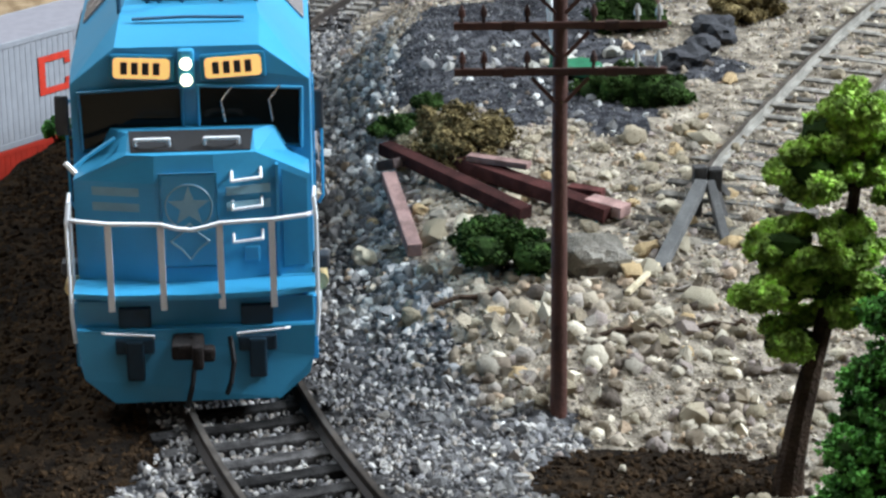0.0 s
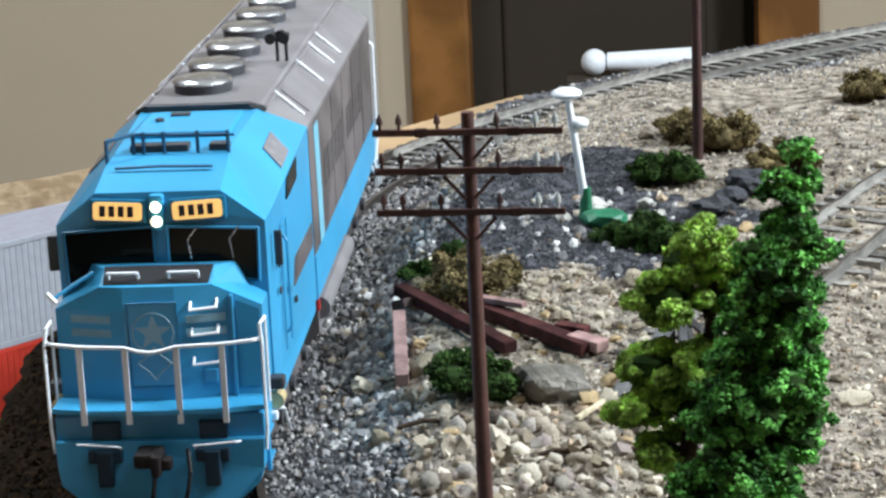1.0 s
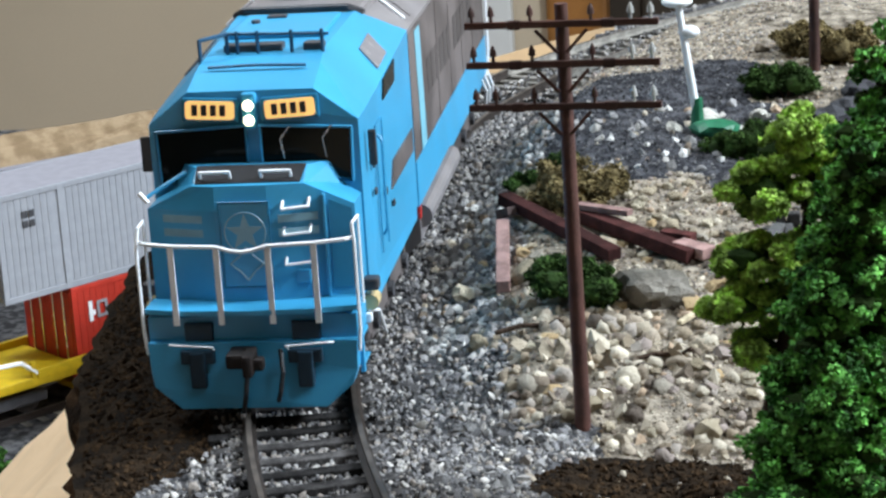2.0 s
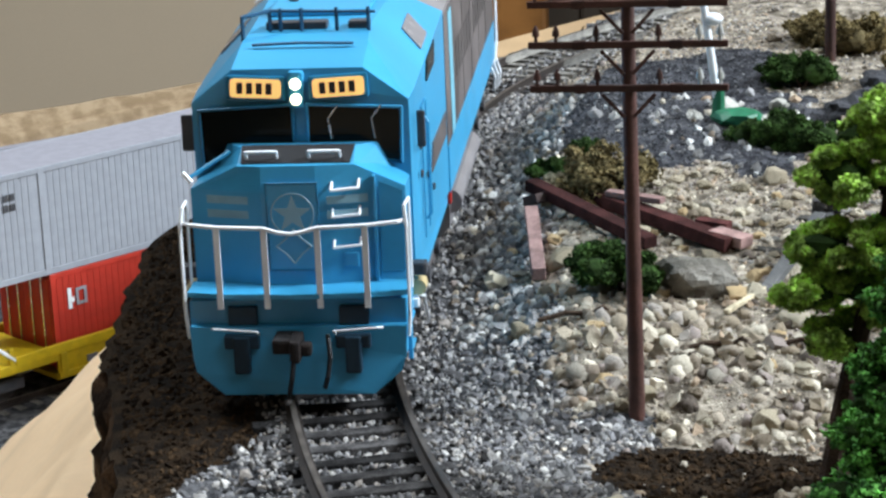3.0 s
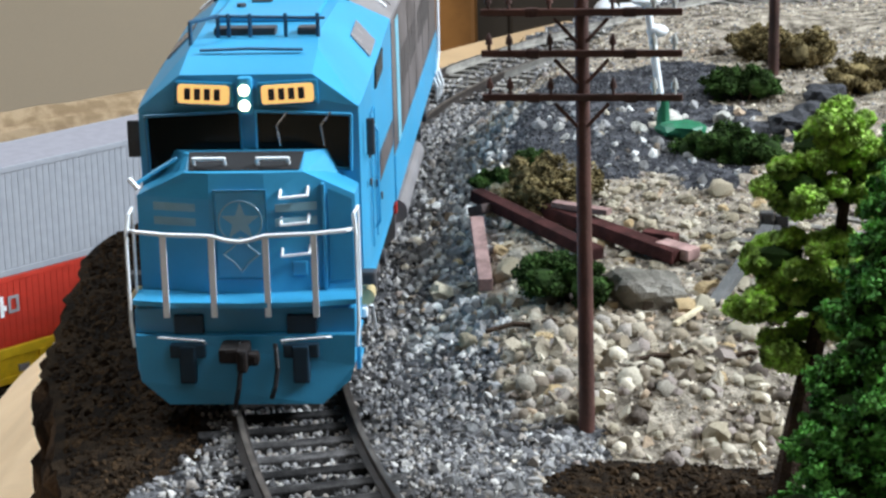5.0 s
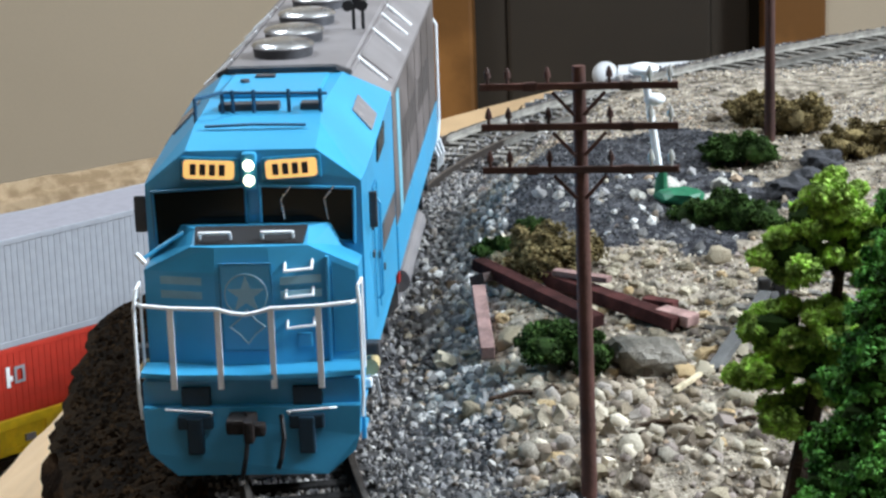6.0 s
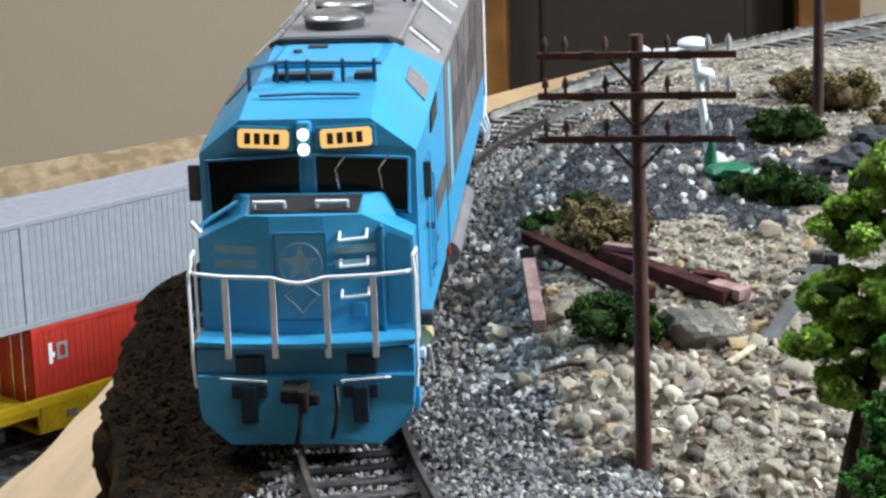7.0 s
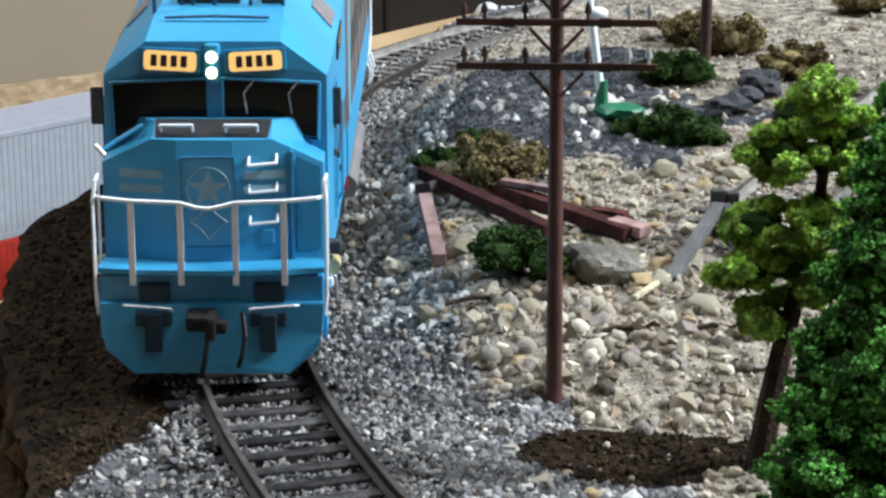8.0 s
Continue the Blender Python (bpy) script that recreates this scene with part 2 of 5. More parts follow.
def smooth_line(pts, step=0.25):
    """A rounded line through the points, cut into even steps."""
    ps = [Vector((*p, 0)) for p in pts]
    ps = [2 * ps[0] - ps[1]] + ps + [2 * ps[-1] - ps[-2]]
    fine = []
    for a, b, c, d in zip(ps, ps[1:], ps[2:], ps[3:]):
        for k in range(24):
            t = k / 24
            fine.append(0.5 * (2 * b + (c - a) * t + (2 * a - 5 * b + 4 * c - d) * t * t + (3 * b - a - 3 * c + d) * t ** 3))
    out, left = [fine[0]], step
    for a, b in zip(fine, fine[1:]):
        seg = (b - a).length
        while left <= seg:
            out.append(a.lerp(b, left / seg))
            left += step
        left -= seg
    return out


LINE = smooth_line(TRACK)
LINE_XY = np.array([(p.x, p.y) for p in LINE])
SPUR = smooth_line([(7.25, 4.6), (8.85, 7.5), (11.0, 11.3), (13.25, 14.8), (16.4, 18.6), (21.0, 23.0)])
SPUR_XY = np.array([(p.x, p.y) for p in SPUR])


def gap(x, y, line):
    return float(np.sqrt(((line - (x, y)) ** 2).sum(1).min()))


RISE_Y = (-8, -4, -0.2, 0.7, 3.0, 6.0, 8.0, 12.0, 16.0, 25.0, 45.0)
RISE_Z = (-0.6, -0.45, -0.22, 0.03, 0.33, 0.42, 0.66, 0.95, 1.30, 1.5, 1.5)


def ground_z(x, y):
    """Height of the upper ground."""
    d = gap(x, y, LINE_XY)
    rise = float(np.interp(y, RISE_Y, RISE_Z)) + 0.045 * min(0.0, max(-2.0, x - 5))
    w = min(1.0, max(0.0, (d - 1.6) / 2.4))
    w = w * w * (3 - 2 * w) * min(1.0, max(0.0, (34 - y) / 12))
    if x < 3 and side_of_line(x, y) < 0:
        w = 0.0
    flat = -0.28
    z = flat * (1 - w) + rise * w
    lump = noise.noise(Vector((x * 0.35, y * 0.35, 1.7))) * 0.22 + noise.noise(Vector((x * 1.1, y * 1.1, 5.2))) * 0.09
    z += lump * w
    e = x - cliff_x(y)
    if e < 0.9:
        z -= 0.25 * (0.9 - e)
    return z


def cliff_x(y):
    """The broken edge where the bank falls away beside the line."""
    crest = float(np.interp(y, (-12, -4.5, -0.7, 1.5, 3.6, 5.4, 9.0, 10.4, 11.9, 12.9, 14.1, 16, 20, 28), (-0.9, -1.75, -2.5, -3.1, -3.55, -3.85, -4.2, -4.1, -3.7, -3.3, -2.8, -2.1, -0.6, 3.0)))
    return crest + 0.22 * noise.noise(Vector((y * 0.6, 3.3, 0.0))) + 0.12 * noise.noise(Vector((y * 1.9, 7.3, 0.0)))


def side_of_line(x, y):
    """Distance from the line: above 0 inside its curve, below 0 outside."""
    d = ((LINE_XY - (x, y)) ** 2).sum(1)
    i = min(len(LINE) - 2, int(d.argmin()))
    t = LINE[i + 1] - LINE[i]
    cross = t.x * (y - LINE[i].y) - t.y * (x - LINE[i].x)
    return math.sqrt(d.min()) * (1 if cross < 0 else -1)


def kind_of(x, y):
    """What lies on the ground: grey ballast, brown soil, black cinders or tan grit."""
    d = side_of_line(x, y)
    n = noise.noise(Vector((x * 0.45, y * 0.45, 8.0))) + 0.5 * noise.noise(Vector((x * 1.3, y * 1.3, 2.0)))
    if d < -1.25 + 0.25 * n and y > -0.9 + (d + 1.1) * 1.3 + 0.3 * n and y < 20:
        return "soil"
    if ((x - 5.5) / 1.7) ** 2 + ((y + 1.95) / 0.95) ** 2 < 1 + 0.9 * n:
        return "soil"
    if d < (3.05 if y < 18 else 1.7) + 0.75 * n + (0.9 if y < 0 else 0):
        return "bed"
    c = 1 - ((x - 5.6) / 2.4) ** 2 - ((y - 12.9) / 4.5) ** 2
    if c + 0.9 * n > 0.15 or ((x - 8.3) / 1.3) ** 2 + ((y - 12.4) / 0.9) ** 2 < 0.8 + 0.6 * n:
        return "cinder"
    return "grit"

# ---- the large structure ----
def build_ground():
    xs = np.arange(-6.0, 40.0, 0.24)
    ys = np.arange(-14.0, 50.0, 0.24)
    verts, index, faces = [], {}, []
    for j, y in enumerate(ys):
        edge = cliff_x(y)
        for i, x in enumerate(xs):
            if x < edge - 0.25 or (y > 17 and side_of_line(x, y) < -2.3):
                continue
            xx = max(x, edge)
            index[i, j] = len(verts)
            verts.append((xx, y, ground_z(xx, y)))
    for i, j in list(index):
        q = [(i, j), (i + 1, j), (i + 1, j + 1), (i, j + 1)]
        if all(k in index for k in q):
            faces.append([index[k] for k in q])
    ob = pydata("ground", verts, faces, M["grit"], smooth=True)
    names = ["grit", "bed", "soil", "cinder"]
    for n in names[1:]:
        ob.data.materials.append(M[n])
    slots = []
    for f in faces:
        x, y = sum(verts[k][0] for k in f) / 4, sum(verts[k][1] for k in f) / 4
        slots.append(names.index(kind_of(x, y)))
    ob.data.polygons.foreach_set("material_index", slots)
    return ob


ground = tagged(build_ground(), "tan gravel scenery with grey ballast along the rails", "ground", kind="structure")


def build_bank():
    """The steep brown bank beside the line, down to the lower level."""
    ys = np.arange(-10.0, 30.0, 0.13)
    rows = 56
    verts, faces = [], []
    for y in ys:
        for k in range(rows):
            f = k / (rows - 1)
            z = -0.55 - 12.0 * f
            out = 0.75 * f + 0.55 * math.sin(f * 5 + y * 0.3) * f
            x = cliff_x(y) - out + 0.30 * noise.noise(Vector((y * 1.1, z * 1.3, 2.0))) + 0.15 * noise.noise(Vector((y * 2.6, z * 2.8, 9.0))) + 0.14 * noise.noise(Vector((y * 6.1, z * 6.3, 3.0)))
            if k == 0:
                x = cliff_x(y) + 0.12
                z = ground_z(cliff_x(y), y) + 0.02
            verts.append((x, y + 0.25 * noise.noise(Vector((y, z * 1.7, 4.0))), z))
    for j in range(len(ys) - 1):
        for k in range(rows - 1):
            a = j * rows + k
            faces.append((a, a + 1, a + rows + 1, a + rows))
    return pydata("embankment", verts, faces, M["bank"], smooth=True)


tagged(build_bank(), "steep rough brown earth bank under the track", "embankment", kind="structure")


def lower_z(x, y):
    """Height of the lower level: a flat yard with a bare hillside against the bank."""
    hump = min(10.0, max(0.0, 7.6 + 0.9 * (x + 7.3))) * min(1.0, max(0.0, (24 - y) / 7))
    return max(-9.46 + 0.04 * noise.noise(Vector((x * 0.8, y * 0.8, 2.4))), -12.8 + hump + 0.35 * noise.noise(Vector((x * 0.3, y * 0.3, 0.4))) + 0.16 * noise.noise(Vector((x * 0.9, y * 0.9, 5.4))) + 0.05 * noise.noise(Vector((x * 2.6, y * 2.6, 1.4))))


def build_lower():
    xs = np.concatenate((np.arange(-60, -16, 1.0), np.arange(-16, 4, 0.2)))
    ys = np.concatenate((np.arange(-30, -12, 1.0), np.arange(-12, 26, 0.25), np.arange(26, 62, 1.0)))
    verts, faces = [], []
    for y in ys:
        for x in xs:
            verts.append((x, y, lower_z(x, y)))
    n = len(xs)
    for j in range(len(ys) - 1):
        for i in range(n - 1):
            a = j * n + i
            faces.append((a, a + 1, a + n + 1, a + n))
    ob = pydata("lower_ground", verts, faces, M["sand"], smooth=True)
    ob.data.materials.append(M["bed"])
    ob.data.polygons.foreach_set("material_index", [1 if max(verts[k][2] for k in f) < -9.3 else 0 for f in faces])
    return ob


tagged(build_lower(), "bare tan plaster hillside on the lower level", "ground", kind="structure")


# Dark brown for the unseen walls, added to cut light bouncing off them.
M["panel"] = material("dark_unseen_wall", (0.20, 0.14, 0.09), 0.6, vary=0.15, bump=0.1, size=5, grain=120)


def room():
    """Walls, floor and ceiling of the room round the layout."""
    walls = (("wall_north", (-190, 12, 178, 184, -100, 118), "wall"), ("wall_north_right", (95, 260, 178, 184, -100, 118), "wall"), ("wall_west", (-196, -190, -170, 184, -100, 118), "panel"),
             ("wall_east", (260, 266, -170, 184, -100, 118), "panel"), ("wall_south", (-196, 266, -176, -170, -100, 118), "panel"))
    for name, (a, b, c, d, e, f), m in walls:
        if name == "wall_north":
            b = -18.0
        if name == "wall_north_right":
            a = 26.0
        tagged(part(name, box(B(), a, b, c, d, e, f), M[m]), "plain room wall, beige ahead, dark brown where unseen", "wall", kind="structure")
    tagged(part("floor", box(B(), -196, 266, -176, 240, -104, -100), M["floor"]), "brown carpeted room floor", "floor", kind="structure")
    tagged(part("ceiling", box(B(), -196, 266, -176, 240, 118, 121), M["ceiling"]), "plain white ceiling", "ceiling", kind="structure")
    # the doorway behind the far track
    tagged(part("trim", box(B(), -18.0, -13.6, 176, 183, -100, 118, 0.3), M["trimwhite"]), "white painted vertical door trim", "trim", kind="structure")
    tagged(part("wall_return", box(B(), -13.6, -10.5, 178, 183, -100, 118), M["wall"]), "narrow strip of beige wall", "wall", kind="structure")
    tagged(part("trim_wood", box(B(), -10.5, -4.9, 177, 182, -100, 118, 0.4), M["wood"]), "varnished oak door casing", "trim", kind="structure")
    tagged(part("trim_wood_right", box(B(), 21.4, 27, 177, 182, -100, 118, 0.4), M["wood"]), "varnished oak door casing", "trim", kind="structure")
    d = thing("door_1", 8, 183, -100, "dark brown closed interior door in oak casing", "door", kind="structure")
    part("door_leaf", box(B(), -13.4, 12.6, 0, 3, 0, 218, 0.3), M["door"], d)
    for z0, z1 in ((12, 95), (105, 205)):
        part("door_panel", box(B(), -10, 9, -0.5, 0.2, z0, z1, 0.4), M["door"], d)


room()
# ---- track ----
def railway(line, name, label, runs, top=0.0, z_of=None, tie_mat="tie"):
    th = thing(name, 0, 0, 0, label, "railway track")
    pts = line
    for side, first, last, rail_mat in runs:
        rings, heads = [], []
        for k in range(first, last, 2):
            a, b = pts[max(0, k - 1)], pts[min(len(pts) - 1, k + 1)]
            t = (b - a).normalized()
            nrm = Vector((t.y, -t.x, 0))
            c = pts[k] + nrm * side * 0.755
            z = (z_of(c.x, c.y) if z_of else top)
            prof = [(-0.10, -0.17), (-0.10, -0.15), (-0.02, -0.13), (-0.02, -0.05), (-0.042, -0.04), (-0.042, 0.0), (0.042, 0.0), (0.042, -0.04), (0.02, -0.05), (0.02, -0.13), (0.10, -0.15), (0.10, -0.17)]
            rings.append([c + nrm * u + Vector((0, 0, z + v)) for u, v in prof])
            heads.append([c + nrm * u + Vector((0, 0, z + v)) for u, v in ((-0.036, 0.004), (0.036, 0.004), (0.036, -0.004), (-0.036, -0.004))])
        r = part("rail", loft(B(), rings), rail_mat, th)
        part("rail_head", loft(B(), heads), M["railtop"], r)
    me = [mesh_of("tie", box(B(), -1.28 + random.uniform(-0.05, 0.05), 1.28, -0.115, 0.115, -0.16, 0.0, 0.02), M[tie_mat]) for _ in range(4)]
    dusty = [mesh_of("tie", box(B(), -1.28 + random.uniform(-0.05, 0.05), 1.28, -0.115, 0.115, -0.16, 0.0, 0.02), M["dusty_tie"]) for _ in range(3)]
    gapn = 0.53
    count = int(len(pts) * 0.25 / gapn)
    for k in range(count):
        i = min(len(pts) - 2, int(k * gapn / 0.25))
        a, b = pts[i], pts[i + 1]
        p = a.lerp(b, (k * gapn / 0.25) % 1)
        t = (b - a).normalized()
        z = (z_of(p.x, p.y) if z_of else top) - 0.17
        ob = new("tie", random.choice(dusty if p.y > 22 else me))
        ob.parent = th
        ob.matrix_basis = pose(p.x * K, p.y * K, z * K, 0, 0, math.degrees(math.atan2(-t.x, t.y)) + random.uniform(-1.2, 1.2))
    return th


DUSTY = min(k for k, p in enumerate(LINE) if p.y > 23 and k % 2 == 0)
railway(LINE, "railway_track", "curved model track with dark rails and weathered ties", [(s, a, b, M[m]) for s in (-1, 1) for a, b, m in ((0, DUSTY + 1, "rail"), (DUSTY, len(LINE), "railgrey"))])
railway(SPUR, "siding_track", "weathered grey siding track half buried in gravel", [(s, 6, len(SPUR), M["railgrey"]) for s in (-1, 1)], z_of=lambda x, y: ground_z(x, y) + 0.19, tie_mat="dusty_tie")


# ---- the locomotive ----
def locomotive():
    th = thing("locomotive", 0, 0, 0, "light blue and silver diesel locomotive with lit headlight", "locomotive")
    L = 17.0
    # body section behind the cab: sides, sloping shoulders, flat roof
    def section(y, w=1.56, z0=1.3, eave=4.2, top=4.72, flat=0.92):
        return [(-w, y, z0), (-w, y, eave), (-flat, y, top), (flat, y, top), (w, y, eave), (w, y, z0)]
    bend = [(-1.56, 6.05, 1.3), (-1.56, 6.05, 4.2), (-0.92, 5.05, 4.72), (0.92, 5.05, 4.72), (1.56, 6.05, 4.2), (1.56, 6.05, 1.3)]
    cab = B()
    loft(cab, [[(-1.50, 1.22, 1.5), (-1.50, 1.22, 3.86), (-0.93, 1.30, 4.30), (0.88, 1.30, 4.30), (1.50, 1.22, 3.86), (1.50, 1.22, 1.5)],
               [(-1.53, 1.75, 1.4), (-1.53, 1.75, 3.90), (-0.89, 2.0, 4.53), (0.89, 2.0, 4.53), (1.53, 1.75, 3.90), (1.53, 1.75, 1.4)],
               [(-1.54, 2.6, 1.4), (-1.54, 2.6, 3.96), (-0.84, 2.6, 4.63), (0.84, 2.6, 4.63), (1.54, 2.6, 3.96), (1.54, 2.6, 1.4)], bend])
    # the front corner folds along one crease to each roof edge
    cab.verts.ensure_lookup_table()
    for lo, hi in ((1, 8), (4, 9), (7, 14), (10, 15)):
        bmesh.ops.connect_verts(cab, verts=[cab.verts[lo], cab.verts[hi]])
    part("cab", cab, M["blue"], th, "light blue cab shell")
    body = B()
    loft(body, [bend, section(L)])
    hull = part("body", body, M["silver"], th, "silver grey upper body")
    # silver upper sides sit on a blue sill stripe
    for s in (-1, 1):
        b = B()
        box(b, min(s * 1.55, s * 1.585), max(s * 1.55, s * 1.585), 6.06, L, 1.28, 2.02)
        part("stripe", b, M["blue"], th, "light blue sill stripe")
        b = B()
        slab(b, [(s * 1.58, 6.9, 2.03), (s * 1.58, 7.5, 2.03), (s * 1.58, 7.35, 4.05), (s * 1.58, 6.75, 4.05)][::s], 0.02)
        part("door_stripe", b, M["paleblue"], hull, "light blue door")
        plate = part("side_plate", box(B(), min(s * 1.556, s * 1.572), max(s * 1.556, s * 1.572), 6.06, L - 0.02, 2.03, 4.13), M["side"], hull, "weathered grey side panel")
        # doors and panel seams
        for y in (9.4, 11.2, 13.0, 14.8):
            part("seam", box(B(), min(s * 1.56, s * 1.58), max(s * 1.56, s * 1.58), y, y + 0.05, 2.06, 4.1), M["side"], hull)
        # unreadable lettering along the side
        y = 8.0
        for k in range(11):
            wdt = 0.42
            part("letter_bar", box(B(), min(s * 1.56, s * 1.578), max(s * 1.56, s * 1.578), y, y + wdt, 2.75, 3.35), M["letter"], hull)
            y += 0.58 if k != 5 else 0.95
    # frame, sill and pilot
    part("frame", box(B(), -1.5, 1.5, 0.3, L, 1.0, 1.36, 0.03), M["blue"], th)
    deck = B()
    loft(deck, [[(-1.5, 0.55, z), (-1.5, 0.06, z), (-1.0, -0.06, z), (0, -0.12, z), (1.0, -0.06, z), (1.5, 0.06, z), (1.5, 0.55, z)] for z in (1.43, 1.50)])
    part("front_deck", deck, M["blue"], th)
    part("buffer_beam", box(B(), -1.48, 1.48, 0.12, 0.35, 0.8, 1.37, 0.02), M["blue"], th)
    pil = B()
    prof = [(-1.48, 1.02), (-1.46, 0.60), (-1.40, 0.42), (-1.03, 0.10), (1.03, 0.10), (1.40, 0.42), (1.46, 0.60), (1.48, 1.02)]
    loft(pil, [[(x, -0.02 - 0.10 * (1 - abs(x) / 1.5) - (0.10 if z < 0.5 else 0), z) for x, z in prof], [(x, 0.30, z) for x, z in prof]])
    pilot = part("pilot", pil, M["blue"], th)
    for x in (-0.76, 0.76):
        # Blue-black blocks stand for shaded openings; nothing is cut into the pilot.
        part("slot", box(B(), x - 0.20, x + 0.20, 0.04, 0.14, 1.02, 1.28, 0.02), M["ink"], pilot)
        part("slot", box(B(), x - 0.11, x + 0.11, -0.20, -0.02, 0.40, 0.92, 0.03), M["ink"], pilot)
        part("slot", box(B(), x - 0.24, x + 0.24, -0.15, -0.02, 0.74, 0.94, 0.03), M["ink"], pilot)
        s = 1 if x > 0 else -1
        part("uncoupling_bar", wire(B(), [(x - s * 0.24, -0.10, 0.94), (x - s * 0.24, -0.24, 1.02), (x + s * 0.34, -0.22, 1.06), (x + s * 0.40, -0.08, 1.02)], 0.016), M["white"], pilot)
    # coupler and hoses
    cp = B()
    box(cp, -0.30, 0.02, -0.46, 0.0, 0.76, 0.97, 0.05)
    box(cp, -0.04, 0.10, -0.62, -0.10, 0.68, 1.0, 0.05)
    box(cp, 0.06, 0.24, -0.50, -0.30, 0.74, 0.92, 0.05)
    part("coupler", cp, M["coupler"], th, "dark rusty knuckle coupler")
    for pts in ([(-0.05, -0.2, 0.98), (-0.02, -0.34, 0.7), (-0.06, -0.36, 0.4), (-0.14, -0.27, 0.06)], [(0.42, -0.15, 0.95), (0.46, -0.28, 0.65), (0.42, -0.3, 0.4), (0.36, -0.24, 0.22)]):
        part("brake_hose", wire(B(), pts, 0.035), M["black"], th)
    part("hose_end", tube(B(), (-0.14, -0.28, 0.08), (-0.155, -0.27, 0.0), 0.045), M["steel"], th)
    # nose: flat middle, swept cheeks, sloping top
    def nose_ring(z, w, dy=0.0):
        return [(-w, 1.3, z), (-w, 0.62 + dy, z), (-0.46 * w / 1.46, 0.36 + dy, z), (0.28 * w / 1.46, 0.36 + dy, z), (w, 0.62 + dy, z), (w, 1.3, z)]
    nose = B()
    loft(nose, [nose_ring(1.45, 1.47), nose_ring(2.80, 1.47)])
    loft(nose, [[(-1.47, 1.3, 2.80), (-1.47, 0.62, 2.80), (-0.46, 0.36, 2.80), (0.28, 0.36, 2.80), (1.47, 0.62, 2.80), (1.47, 1.3, 2.80)],
                [(-0.80, 1.3, 3.18), (-0.80, 0.50, 3.14), (-0.46, 0.44, 3.14), (0.28, 0.44, 3.14), (0.80, 0.50, 3.14), (0.80, 1.3, 3.18)]])
    loft(nose, [[(-1.3, 1.3, 2.9), (-0.80, 0.52, 3.10), (0.80, 0.52, 3.10), (1.3, 1.3, 2.9)], [(-1.1, 1.3, 3.28), (-0.78, 0.9, 3.30), (0.78, 0.9, 3.30), (1.1, 1.3, 3.28)]])
    nose_ob = part("nose", nose, M["blue"], th)
    part("glare_panel", slab(B(), [(-0.74, 0.55, 3.155), (0.74, 0.55, 3.155), (0.78, 0.91, 3.325), (-0.78, 0.91, 3.325)], 0.02), M["matt"], nose_ob, "black anti-glare panel")
    part("nose_door", box(B(), -0.38, 0.30, 0.33, 0.40, 1.72, 2.92, 0.02), M["blue"], nose_ob)
    part("door_seal", wire(B(), [(-0.39, 0.335, 1.71), (-0.39, 0.335, 2.93), (0.31, 0.335, 2.93), (0.31, 0.335, 1.71), (-0.39, 0.335, 1.71)], 0.012), M["deepblue"], nose_ob, "dark door seal")
    # round emblem with a star on the nose door
    em = B()
    bmesh.ops.create_cone(em, cap_ends=True, segments=28, radius1=0.30, radius2=0.30, depth=0.012, matrix=Matrix.Translation((-0.04, 0.328, 2.50)) @ Matrix.Rotation(math.pi / 2, 4, "X"))
    emblem = part("emblem", em, M["blue"], nose_ob, "faded round emblem")
    hoop = [(-0.04 + 0.29 * math.sin(k * math.pi / 12), 0.318, 2.50 + 0.29 * math.cos(k * math.pi / 12)) for k in range(25)]
    part("ring", wire(B(), hoop, 0.011, n=5), M["emblem"], emblem)
    # Outline below the emblem, drawn in as the star's reflection.
    low = [(-0.04 + q * math.sin(k * math.pi / 4), 0.322, 2.05 + q * math.cos(k * math.pi / 4)) for k in range(8) for q in ((0.24 if k % 2 == 0 else 0.15),)]
    part("lower_star", wire(B(), low + [low[0]], 0.014, n=5), M["emblem"], emblem)
    st = B()
    ring = [(-0.04 + (0.27 if k % 2 == 0 else 0.11) * math.sin(k * math.pi / 5), 0.318, 2.50 + (0.27 if k % 2 == 0 else 0.11) * math.cos(k * math.pi / 5)) for k in range(10)]
    part("star", slab(st, ring, 0.01), M["emblem"], emblem)
    for x0, x1 in ((-1.25, -0.62), (0.42, 0.98)):
        for z in (2.42, 2.62):
            yy = 0.36 + 0.26 * (abs((x0 + x1) / 2) - 0.4)
            wing = box(B(), x0, x1, -0.008, 0.008, z, z + 0.11)
            s = 1 if x0 > 0 else -1
            bmesh.ops.rotate(wing, cent=((x0 + x1) / 2, 0, z), matrix=Matrix.Rotation(s * math.atan2(0.26, 1.05), 3, "Z"), verts=wing.verts)
            bmesh.ops.translate(wing, vec=(0, yy - 0.012, 0), verts=wing.verts)
            part("wing_band", wing, M["emblem"], emblem)
    # Flat plate: its darker blue stands in for the shade of a recess.
    part("recess_panel", slab(B(), [(1.12, 0.515, 1.62), (1.43, 0.595, 1.62), (1.43, 0.595, 2.74), (1.12, 0.515, 2.90)], 0.01), M["deepblue"], nose_ob, "flat panel with recess shade in its blue")
    part("latch", box(B(), 0.62, 0.82, 0.42, 0.50, 1.72, 1.92, 0.02), M["blue"], nose_ob)
    for z in (2.82, 2.45, 2.02):
        y = 0.40
        part("grab_iron", wire(B(), [(0.50, y + 0.04, z + 0.10), (0.50, y - 0.08, z), (0.86, y - 0.02, z + 0.02), (0.86, y + 0.12, z + 0.12)], 0.022), M["white"], nose_ob, "white grab iron")
